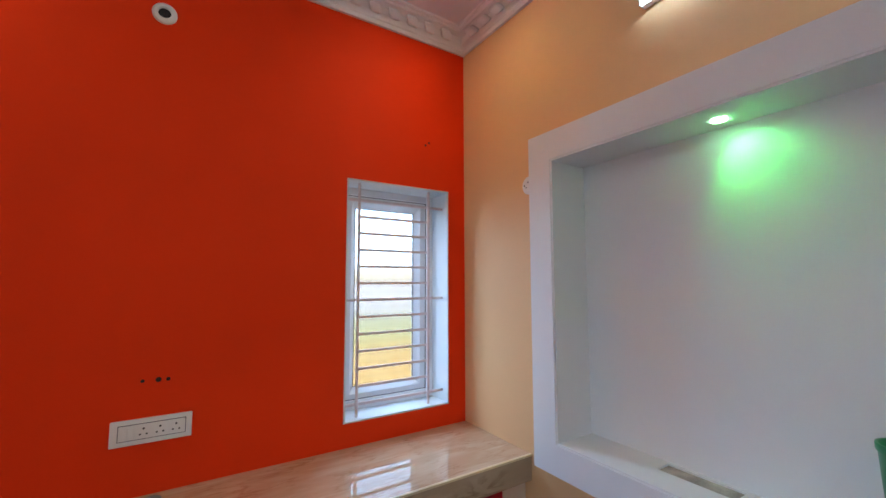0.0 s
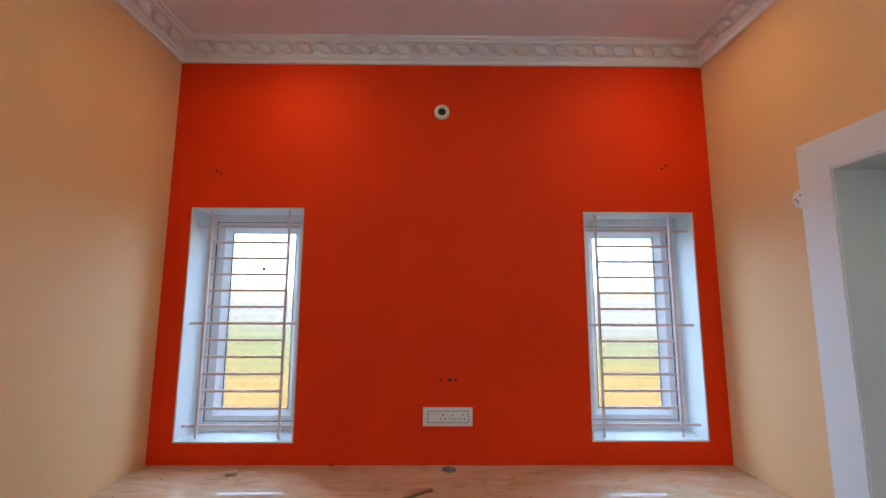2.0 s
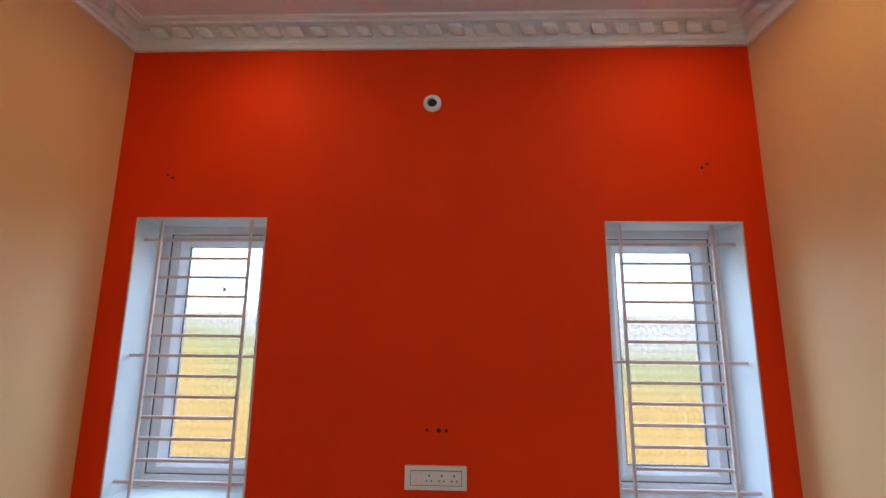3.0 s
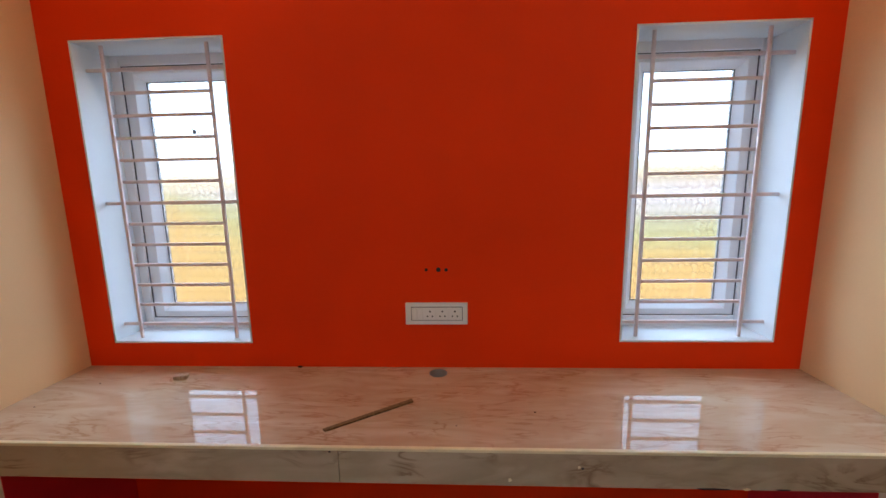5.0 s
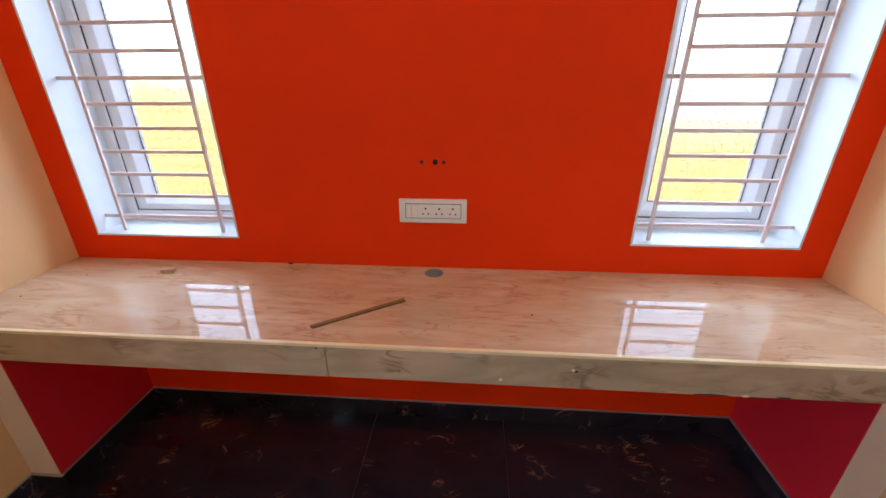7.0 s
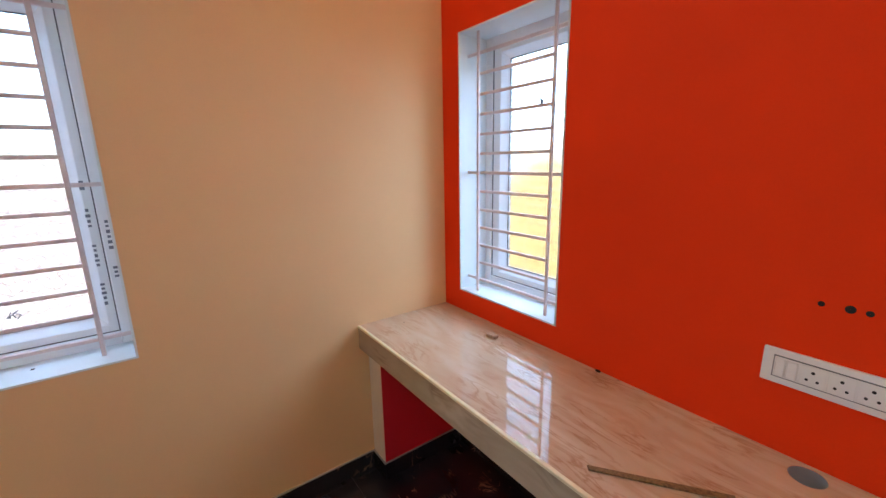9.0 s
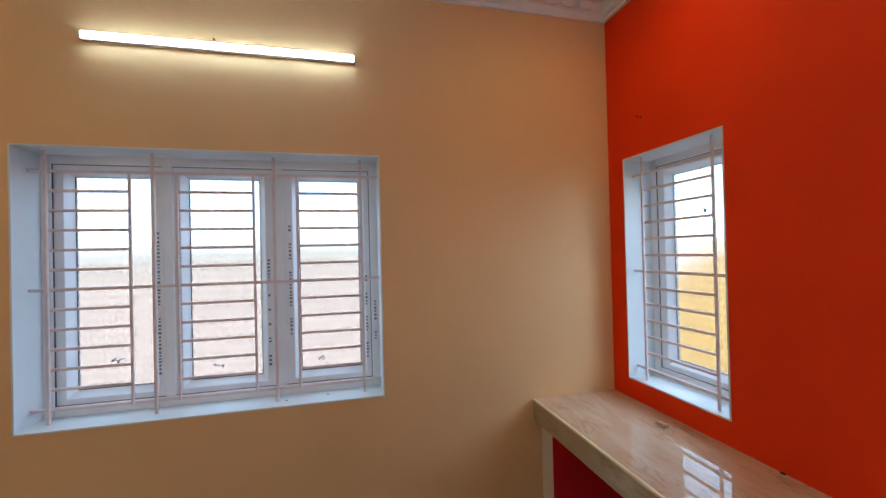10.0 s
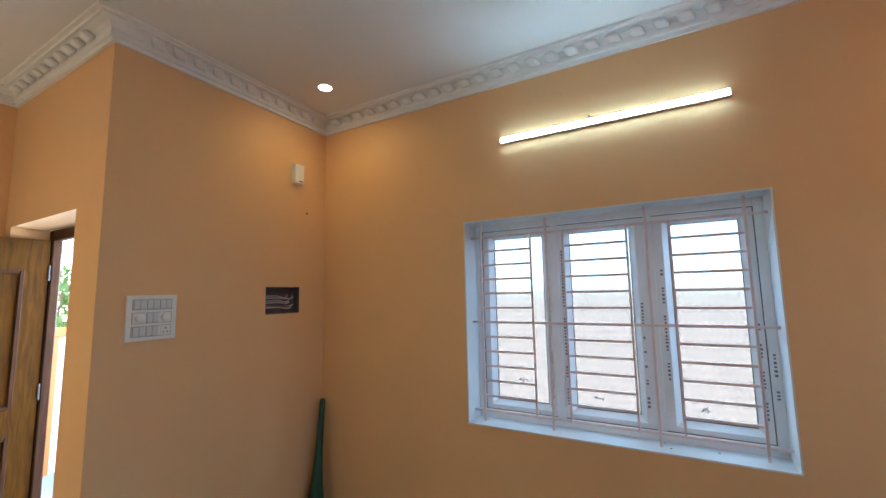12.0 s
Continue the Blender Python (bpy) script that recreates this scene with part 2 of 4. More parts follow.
# ---- mesh helpers ----
def box(bm, x0, x1, y0, y1, z0, z1, bevel=0.0, seg=1):
    r = bmesh.ops.create_cube(bm, size=1.0)
    vs = r["verts"]
    bmesh.ops.scale(bm, vec=(abs(x1 - x0), abs(y1 - y0), abs(z1 - z0)), verts=vs)
    bmesh.ops.translate(bm, vec=((x0 + x1) / 2, (y0 + y1) / 2, (z0 + z1) / 2), verts=vs)
    if bevel:
        es = list({e for v in vs for e in v.link_edges})
        bmesh.ops.bevel(bm, geom=es, offset=bevel, segments=seg, affect="EDGES", profile=0.5)
    return bm


def cyl(bm, p0, p1, r0, r1=None, n=16, caps=True):
    p0, p1 = Vector(p0), Vector(p1)
    d = p1 - p0
    m = Matrix.Translation((p0 + p1) / 2) @ d.to_track_quat("Z", "Y").to_matrix().to_4x4()
    bmesh.ops.create_cone(bm, cap_ends=caps, segments=n, radius1=r0, radius2=r0 if r1 is None else r1, depth=d.length, matrix=m)
    return bm


def lathe(bm, profile, m, n=28):
    """Turn a profile of (radius, height) round the z axis of m."""
    rings = []
    for r, z in profile:
        rings.append([bm.verts.new(m @ Vector((r * math.cos(2 * math.pi * i / n), r * math.sin(2 * math.pi * i / n), z))) for i in range(n)])
    for a, b in zip(rings, rings[1:]):
        for i in range(n):
            bm.faces.new((a[i], a[(i + 1) % n], b[(i + 1) % n], b[i]))
    return bm


def mesh_of(bm, name, material, smooth=False):
    me = bpy.data.meshes.new(name)
    bmesh.ops.recalc_face_normals(bm, faces=bm.faces)
    if smooth:
        for f in bm.faces:
            f.smooth = True
    bm.to_mesh(me)
    bm.free()
    me.materials.append(material)
    return me


def part(name, bm, material, parent=None, label="", smooth=False):
    ob = new(name, mesh_of(bm, name, material, smooth))
    if parent:
        ob.parent = parent
        ob.matrix_parent_inverse = parent.matrix_basis.inverted()
    if label:
        ob["label"] = label
    return ob


def thing(name, at, label, category, group="", kind=""):
    ob = new(name)
    ob.empty_display_size = 0.05
    ob.matrix_basis = Matrix.Translation(at)
    return tagged(ob, label, category, group, kind)


def B(*a, **k):
    return box(bmesh.new(), *a, **k)


def cells(u0, u1, z0, z1, holes):
    """The rectangles that are left of a wall when holes are cut through it."""
    us = sorted({u0, u1, *[v for h in holes for v in h[:2] if u0 < v < u1]})
    zs = sorted({z0, z1, *[v for h in holes for v in h[2:] if z0 < v < z1]})
    for a, b in zip(us, us[1:]):
        for c, d in zip(zs, zs[1:]):
            if not any(h[0] <= a and b <= h[1] and h[2] <= c and d <= h[3] for h in holes):
                yield a, b, c, d


def wall(name, axis, n0, n1, u0, u1, holes, material, label, top=CEIL + 0.1):
    bm = bmesh.new()
    for a, b, c, d in cells(u0, u1, -0.05, top, holes):
        if axis == "y":
            box(bm, a, b, n0, n1, c, d)
        else:
            box(bm, n0, n1, a, b, c, d)
    bmesh.ops.remove_doubles(bm, verts=bm.verts, dist=1e-5)
    inner = [f for f in bm.faces if sum(1 for e in f.edges if len(e.link_faces) > 2) == len(f.edges)]
    bmesh.ops.delete(bm, geom=inner, context="FACES_ONLY")
    ob = part(name, bm, material)
    ob.data.materials.append(CREAM_OUT)          # outer plaster
    lo, hi = sorted((n0, n1))
    k = 1 if axis == "y" else 0
    inside = {"wall_north": lo, "wall_west": hi, "wall_east": lo, "wall_south": hi, "wall_entry": hi, "wall_back": hi}[name]
    for p in ob.data.polygons:
        if abs(p.normal[k]) > 0.9 and abs(p.center[k] - inside) > 0.05:
            p.material_index = 1
    return tagged(ob, label, "wall", kind="structure")


# ---- walls, floor bed, ceiling ----
NICHE = (-2.52, -0.725, 0.905, 2.102)
wall_north = wall("wall_north", "y", 0.0, T, -T, W + T, [WIN_L, WIN_R], RED, "red painted plaster wall with two tall windows")
wall_west = wall("wall_west", "x", -T, 0.0, S1 - T, 0.0, [WIN_W], PEACH, "peach painted plaster wall with a wide window")
wall_east = wall("wall_east", "x", W, W + T, S2 - T, 0.0, [NICHE], PEACH, "peach painted plaster wall with a white display niche")
wall_south = wall("wall_south", "y", S1 - T, S1, 0.0, XC, [(0.234, 0.510, 1.552, 1.735)], PEACH, "peach painted plaster wall with a switchboard")
wall_entry = wall("wall_entry", "x", XC - T, XC, S2, S1 - T, [DOOR], PEACH, "peach painted wall with the entrance doorway")
wall_back = wall("wall_back", "y", S2 - T, S2, XC - T, W, [], PEACH, "plain peach painted plaster wall")

bm = bmesh.new()
box(bm, -T, W + T, S1 - T, T, CEIL, CEIL + 0.1)
box(bm, XC - T, W + T, S2 - T, S1 - T, CEIL, CEIL + 0.1)
tagged(part("ceiling", bm, CEILING), "white painted flat ceiling with recessed spots", "ceiling", kind="structure")
bm = bmesh.new()
box(bm, 0, W, S1, 0, -0.05, -0.004)
box(bm, XC - T, W, S2, S1, -0.05, -0.004)
floor = tagged(part("floor", bm, GROUT_DARK), "polished black tile floor with gold-brown veins", "floor", kind="structure")

# ---- cornice ----
RING = [(0, 0), (0, S1), (XC, S1), (XC, S2), (W, S2), (W, 0)]     # walked with the room on the left


def inset(poly, d):
    out = []
    for i, p in enumerate(poly):
        a, c = Vector(poly[i - 1]), Vector(poly[(i + 1) % len(poly)])
        p = Vector(p)
        e1, e2 = (p - a).normalized(), (c - p).normalized()
        n1, n2 = Vector((-e1.y, e1.x)), Vector((-e2.y, e2.x))
        out.append(p + d * (n1 + n2))
    return out


CORNICE = [(0.0, 2.942), (0.016, 2.942), (0.018, 2.962), (0.027, 2.967), (0.030, 2.979), (0.031, 3.002), (0.046, 3.024), (0.076, 3.029), (0.090, 3.027), (0.095, 3.036), (0.112, 3.038), (0.114, 3.052)]
bm = bmesh.new()
loops = [[bm.verts.new((p.x, p.y, z)) for p in inset(RING, d)] for d, z in CORNICE]
for a, b in zip(loops, loops[1:]):
    for i in range(len(RING)):
        j = (i + 1) % len(RING)
        bm.faces.new((a[i], a[j], b[j], b[i]))
cornice = tagged(part("cornice", bm, PLASTER), "white moulded gypsum cornice with a leaf relief", "cornice", kind="structure")


def leaf_relief():
    """A curled leaf of the cornice, about x, lying on the cove."""
    bm = bmesh.new()
    box(bm, -0.033, 0.033, -0.026, 0.024, -0.016, 0.016, 0.012, 2)
    for v in bm.verts:
        v.co.x += 0.45 * v.co.y
        v.co.z *= 1 - 0.5 * (v.co.x / 0.05)
    r = bmesh.ops.create_uvsphere(bm, u_segments=8, v_segments=5, radius=1.0)
    bmesh.ops.transform(bm, matrix=Matrix.Translation((0.030, 0.006, 0.004)) @ Matrix.Rotation(radians(60), 4, "Z") @ Matrix.Diagonal((0.020, 0.007, 0.009, 1)), verts=r["verts"])
    return mesh_of(bm, "leaf relief", PLASTER, True)


leaf_mesh = leaf_relief()
bm = bmesh.new()
for i, p in enumerate(RING):
    a, c = Vector(p), Vector(RING[(i + 1) % len(RING)])
    e = (c - a).normalized()
    nrm = Vector((-e.y, e.x))
    count = max(1, round((c - a).length / 0.11))
    up = (Vector((nrm.x, nrm.y, 0)) * 0.71 + Vector((0, 0, 0.71))).normalized()
    out = Vector((e.x, e.y, 0)).cross(up)
    if out.z > 0:
        out = -out
    for k in range(count):
        s = (k + 0.5) * (c - a).length / count
        if s < 0.06 or s > (c - a).length - 0.06:
            continue
        q = a + e * s + nrm * 0.058
        m = Matrix((Vector((e.x, e.y, 0)), up, out)).transposed().to_4x4()
        m.translation = (q.x, q.y, 3.004)
        v0 = len(bm.verts)
        bm.from_mesh(leaf_mesh)
        bm.verts.ensure_lookup_table()
        bmesh.ops.transform(bm, matrix=m, verts=bm.verts[v0:])
part("cornice_relief", bm, PLASTER, cornice, smooth=True)
part("nail_hole", cyl(bmesh.new(), (0.026, -0.906, 2.981), (0.042, -0.906, 2.974), 0.006, n=10), HOLE, cornice, "small dark nail hole")

# ---- windows ----
def ring_frame(bm, u0, u1, z0, z1, n0, n1, width, axis, bottom=None, bevel=0.004):
    """Four members round an opening, butted end to end."""
    bottom = bottom or width
    for a, b, c, d in ((u0, u0 + width, z0, z1), (u1 - width, u1, z0, z1), (u0 + width, u1 - width, z1 - width, z1), (u0 + width, u1 - width, z0, z0 + bottom)):
        if axis == "y":
            box(bm, a, b, n0, n1, c, d, bevel)
        else:
            box(bm, n0, n1, a, b, c, d, bevel)
    return bm


def ub(axis, u0, u1, n0, n1, z0, z1, bevel=0.0):
    return B(u0, u1, n0, n1, z0, z1, bevel=bevel) if axis == "y" else B(n0, n1, u0, u1, z0, z1, bevel=bevel)


BEAD = 0.030


def rim(axis, sign, loops):
    """A closed rectangular ring through rectangles (u0, u1, z0, z1) at given depths."""
    bm = bmesh.new()
    rings = []
    for (a, b, c, d), depth in loops:
        n = sign * depth
        rings.append([bm.verts.new((u, n, z) if axis == "y" else (n, u, z)) for u, z in ((a, c), (b, c), (b, d), (a, d))])
    for r1, r2 in zip(rings, rings[1:] + rings[:1]):
        for i in range(4):
            bm.faces.new((r1[i], r1[(i + 1) % 4], r2[(i + 1) % 4], r2[i]))
    return bm


def window(name, axis, sign, win, sashes, glass, label, marks, head=0.100):
    """axis: the wall's normal; sign: which way is out. sashes: pairs of pane edges along the wall."""
    u0, u1, z0, z1 = win
    q = lambda d: sign * d
    mid = ((u0 + u1) / 2, 0.1 * sign) if axis == "y" else (0.1 * sign, (u0 + u1) / 2)
    th = thing(name, (*mid, z0), label, "window", kind="structure")
    # painted reveal, lining the hole
    L = 0.007
    bm = bmesh.new()
    for a, b, c, d in ((u0, u0 + L, z0, z1), (u1 - L, u1, z0, z1), (u0 + L, u1 - L, z0, z0 + L), (u0 + L, u1 - L, z1 - L, z1)):
        lo, hi = sorted((q(-0.002), q(0.168)))
        if axis == "y":
            box(bm, a, b, lo, hi, c, d)
        else:
            box(bm, lo, hi, a, b, c, d)
    part("reveal", bm, REVEAL, th, "white painted plaster reveal")
    lo, hi = sorted((q(0.168), q(0.232)))
    fr = part("window_frame", ring_frame(bmesh.new(), u0, u1, z0, z1, lo, hi, 0.047, axis, 0.054), UPVC, th, "white upvc frame with printed film")
    edges = []
    for k in range(len(sashes) - 1):
        c = (sashes[k][1] + sashes[k + 1][0]) / 2
        edges.append(c)
        part("mullion", ub(axis, c - 0.022, c + 0.022, lo, hi, z0 + 0.054, z1 - 0.047, 0.003), UPVC, th)
    bounds = [u0 + 0.047, *edges, u1 - 0.047]
    for k, (p0, p1) in enumerate(sashes):
        s0, s1 = bounds[k] + (0.006 if k else 0), bounds[k + 1] - (0.006 if k < len(sashes) - 1 else 0)
        zb, zt = z0 + 0.053, z1 - 0.046
        part("gasket", ring_frame(bmesh.new(), s0, s1, zb, zt, *sorted((q(0.1755), q(0.1785))), 0.004, axis, None, 0.0), GASKET, th)
        pz0, pz1 = z0 + 0.112, z1 - head
        out = (s0 - 0.008, s1 + 0.008, zb - 0.008, zt + 0.008)
        face = (p0 - BEAD, p1 + BEAD, pz0 - BEAD, pz1 + BEAD)
        sight = (p0, p1, pz0, pz1)
        sash = part("sash", rim(axis, sign, [(out, 0.231), (out, 0.179), (face, 0.178), (tuple(v + w for v, w in zip(face, (0.003, -0.003, 0.003, -0.003))), 0.1805), (sight, 0.212), (sight, 0.231)]), UPVC, th)
        part("glazing_seal", rim(axis, sign, [(sight, 0.2105), (tuple(v + w for v, w in zip(sight, (0.0035, -0.0035, 0.0035, -0.0035))), 0.2105), (tuple(v + w for v, w in zip(sight, (0.0035, -0.0035, 0.0035, -0.0035))), 0.214), (sight, 0.214)]), GASKET, sash, "thin dark rubber seal")
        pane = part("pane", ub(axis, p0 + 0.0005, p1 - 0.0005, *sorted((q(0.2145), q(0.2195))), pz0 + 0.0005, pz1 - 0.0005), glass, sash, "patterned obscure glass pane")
        pane.visible_shadow = False
    # ink marks of the film on the frames: unreadable bars
    rnd = random.Random(len(sashes) * 7 + int(u0 * 100))
    bm = bmesh.new()
    for u, za, zb2, face in marks:
        z = za
        while z < zb2:
            h = rnd.uniform(0.010, 0.018)
            n0, n1 = sorted((q(face), q(face - 0.0012)))
            w = rnd.uniform(0.004, 0.007)
            if axis == "y":
                box(bm, u - w, u + w, n0, n1, z, z + h * 0.7)
            else:
                box(bm, n0, n1, u - w, u + w, z, z + h * 0.7)
            z += h + (0.06 if rnd.random() < 0.13 else 0.004)
    if marks:
        part("film_print", bm, TAPE, th, "dark unreadable print on film")
    return th


def grill(axis, sign, win, uprights, short, groups, depth, label):
    """Welded bars: 13 levels; three run from reveal to reveal."""
    u0, u1, z0, z1 = win
    d0, d1 = sorted((sign * depth, sign * (depth + 0.010)))
    e0, e1 = sorted((sign * (depth + 0.010), sign * (depth + 0.020)))
    at = ((u0 + u1) / 2, sign * depth, z0) if axis == "y" else (sign * depth, (u0 + u1) / 2, z0)
    th = thing("window_grill", at, label, "window grill", group="window grills")
    zt, zb = z1 - 0.096, z0 + 0.067
    L = 0.006
    for u in uprights:
        part("upright_bar", ub(axis, u - 0.007, u + 0.007, d0, d1, z0 + L, z1 - L, 0.002), GRILL, th)
    for u in short:
        part("upright_bar", ub(axis, u - 0.006, u + 0.006, d0, d1, zb - 0.006, zt + 0.006, 0.002), GRILL, th)
    for k in range(13):
        z = zb + (zt - zb) * k / 12
        if k in (0, 6, 12):
            part("cross_bar", ub(axis, u0 + L, u1 - L, e0, e1, z - 0.007, z + 0.007, 0.002), GRILL, th)
        else:
            for a, b in groups:
                part("cross_bar", ub(axis, a + 0.002, b - 0.002, e0, e1, z - 0.0065, z + 0.0065, 0.002), GRILL, th)
    return th


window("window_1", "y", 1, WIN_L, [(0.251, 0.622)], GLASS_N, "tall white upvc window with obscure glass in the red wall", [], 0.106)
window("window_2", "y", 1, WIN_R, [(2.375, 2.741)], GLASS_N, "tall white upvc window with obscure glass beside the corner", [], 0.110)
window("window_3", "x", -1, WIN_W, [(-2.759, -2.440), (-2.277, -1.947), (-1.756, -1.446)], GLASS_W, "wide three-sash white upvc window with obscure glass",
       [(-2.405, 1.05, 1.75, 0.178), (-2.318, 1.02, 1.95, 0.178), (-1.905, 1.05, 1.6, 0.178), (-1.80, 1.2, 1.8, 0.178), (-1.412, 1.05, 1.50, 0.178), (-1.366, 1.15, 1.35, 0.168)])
grill("y", 1, WIN_L, (0.215, 0.642), (), ((0.215, 0.642),), 0.038, "pinkish primed steel bar grill inside a tall window")
grill("y", 1, WIN_R, (2.336, 2.748), (), ((2.336, 2.748),), 0.038, "pinkish primed steel bar grill inside a tall window")
grill("x", -1, WIN_W, (-2.800, -2.385, -1.858, -1.436), (-2.478, -2.286, -1.952, -1.750), ((-2.800, -2.478), (-2.286, -1.952), (-1.750, -1.436)), 0.075, "wide primed steel bar grill inside the three-sash window")

# a torn sticker and pencil scribbles left on the glass
def scribble(axis, n, u, z, size, seed, dot):
    rnd = random.Random(seed)
    bm = bmesh.new()
    p = Vector((0, 0))
    for k in range(9):
        q = p + Vector((rnd.uniform(-0.6, 1.0), rnd.uniform(-0.7, 0.7))) * size
        a, b = ((u + p.x, n, z + p.y), (u + q.x, n, z + q.y)) if axis == "y" else ((n, u + p.x, z + p.y), (n, u + q.x, z + q.y))
        cyl(bm, a, b, 0.0017, n=5)
        p = q * 0.8
    if dot:
        box(bm, u - 0.008, u + 0.008, n - 0.001, n + 0.0005, z - 0.009, z + 0.009)
    ob = part("glass_mark", bm, TAPE)
    return tagged(ob, "small grey pencil scribble on the window glass", "glass mark", "marks on the glass")


scribble("y", 0.2125, 0.442, 1.787, 0.045, 1, True)
scribble("x", -0.2125, -2.63, 1.125, 0.030, 2, False)
scribble("x", -0.2125, -2.17, 1.070, 0.026, 3, False)
scribble("x", -0.2125, -1.66, 1.072, 0.024, 4, False)

# ---- counter along the red wall ----
CT, CF = 0.785, -0.522
PL, PR, PF = 0.119, 2.830, -0.476
counter = thing("counter", (1.48, -0.26, 0), "cream marble-tiled counter on two painted plaster supports", "counter")
bm = bmesh.new()
HX, HY, HR = 1.522, -0.052, 0.037
# top with a round cable hole
outer = [(0.001, CF + 0.004), (W - 0.001, CF + 0.004), (W - 0.001, -0.001), (0.001, -0.001)]
n = 32
hole_top = [bm.verts.new((HX + HR * math.cos(2 * math.pi * i / n), HY + HR * math.sin(2 * math.pi * i / n), CT)) for i in range(n)]
sq = 0.046
ring_pts = []
for i in range(n):
    c, s = math.cos(2 * math.pi * i / n), math.sin(2 * math.pi * i / n)
    k = sq / max(abs(c), abs(s))
    ring_pts.append(bm.verts.new((HX + c * k, HY + s * k, CT)))
for i in range(n):
    bm.faces.new((hole_top[i], hole_top[(i + 1) % n], ring_pts[(i + 1) % n], ring_pts[i]))
for a, b, c, d in cells(0.001, W - 0.001, CF + 0.004, -0.001, [(HX - sq, HX + sq, HY - sq, HY + sq)]):
    vs = [bm.verts.new(p) for p in ((a, c, CT), (b, c, CT), (b, d, CT), (a, d, CT))]
    bm.faces.new(vs)
part("worktop", bm, TOP, counter, "glossy cream marble tile top with brown streaks")
part("cable_hole", lathe(bmesh.new(), [(HR, CT - 0.0005), (HR - 0.001, CT - 0.006), (HR - 0.001, CT - 0.09), (0.0005, CT - 0.09)], Matrix.Translation((HX, HY, 0)), 32), PIPE, counter, "grey pipe lining of the cable hole", smooth=True)
part("slab", B(0.001, W - 0.001, CF + 0.014, -0.001, CT - 0.113, CT - 0.096), PEACH, counter)
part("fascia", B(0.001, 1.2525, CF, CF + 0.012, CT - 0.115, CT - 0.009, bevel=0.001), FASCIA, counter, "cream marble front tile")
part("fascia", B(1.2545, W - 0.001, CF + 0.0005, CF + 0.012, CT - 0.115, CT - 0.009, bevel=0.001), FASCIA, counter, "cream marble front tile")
part("edge_trim", B(0.001, W - 0.001, CF - 0.002, CF + 0.011, CT - 0.009, CT + 0.0015, bevel=0.002, seg=2), EDGE, counter, "cream cut tile edge")
for a, b, face in ((0.001, PL, PL), (PR, W - 0.001, PR)):
    part("support_panel", B(a, b, PF, -0.001, -0.003, CT - 0.115), CREAM, counter, "cream painted plaster support")
    lo, hi = (face, face + 0.003) if face == PL else (face - 0.003, face)
    part("support_face", B(lo, hi, PF + 0.001, -0.002, 0.0, CT - 0.115), CRIMSON, counter, "crimson painted inner face")

# ---- white display niche ----
niche = thing("display_niche", (2.95, -1.6, 0.9), "white painted display niche with a raised border", "niche")
y0, y1, z0, z1 = NICHE
NF, NB = 2.906, 3.122
BW, BT = 0.125, 0.125
bm = bmesh.new()
for a, b, c, d in ((y0 - BW, y0, z0 - BT, z1 + BT), (y1, y1 + BW, z0 - BT, z1 + BT), (y0, y1, z1, z1 + BT), (y0, y1, z0 - BT, z0)):
    box(bm, NF, W, a, b, c, d)
bmesh.ops.remove_doubles(bm, verts=bm.verts, dist=1e-5)
part("border", bm, WHITE, niche, "raised white border")
bm = bmesh.new()
box(bm, NB, NB + 0.02, y0, y1, z0, z1)
part("niche_back", bm, WHITE, niche)
L = 0.008
for a, b, c, d in ((y0, y0 + L, z0, z1), (y1 - L, y1, z0, z1), (y0 + L, y1 - L, z1 - L, z1)):
    part("lining_board", B(NF + 0.004, NB, a, b, c, d), WHITE, niche)
for a, b, c, d in cells(NF + 0.004, NB, y0 + L, y1 - L, [(3.032, 3.108, -1.315, -1.072)]):
    part("sill_board", B(a, b, c, d, z0, z0 + L), WHITE, niche)
part("recess_board", B(3.030, 3.110, -1.317, -1.070, z0 - 0.004, z0 + 0.001), PLY, niche, "stained board in a cut-out")
part("niche_lamp", cyl(bmesh.new(), (3.030, -1.330, z1 - L), (3.030, -1.330, z1 - L - 0.004), 0.023, n=24), LED, niche, "lit green lens")
green_lamp = new("green_lamp", bpy.data.lights.new("green_lamp", "SPOT"))
green_lamp.data.energy, green_lamp.data.color = GREEN_WATTS, (0.07, 1.0, 0.16)
green_lamp.data.spot_size, green_lamp.data.spot_blend, green_lamp.data.shadow_soft_size = radians(100), 0.8, 0.02
green_lamp.matrix_world = look((3.030, -1.330, z1 - L - 0.012), (3.122, -1.405, 1.925))

# ---- lamps ----
def tube_light(x, side, ya, yb, z, label):
    """A batten on a wall: body, lit diffuser, end caps."""
    th = thing("tube_light", (x, (ya + yb) / 2, z), label, "tube light", group="wall tube lights")
    s = lambda d: sorted((x, x + side * d))
    part("batten_body", B(*s(0.032), ya, yb, z - 0.0155, z + 0.0155, bevel=0.003), PLASTIC, th)
    lo, hi = sorted((x + side * 0.0325, x + side * 0.0375))
    part("diffuser", B(lo, hi, ya + 0.008, yb - 0.008, z - 0.0145, z + 0.0145, bevel=0.0015), TUBE, th, "glowing white diffuser")
    for e in (ya, yb - 0.007):
        part("end_cap", B(lo, hi + 0.001 * side, e, e + 0.007, z - 0.0155, z + 0.0155, bevel=0.001), PLASTIC, th)
    return th


tube_light(0.0, 1, -2.603, -1.451, 2.582, "lit white batten light above the wide window")
tube_light(W, -1, -2.290, -1.137, 2.575, "lit white batten light above the niche")


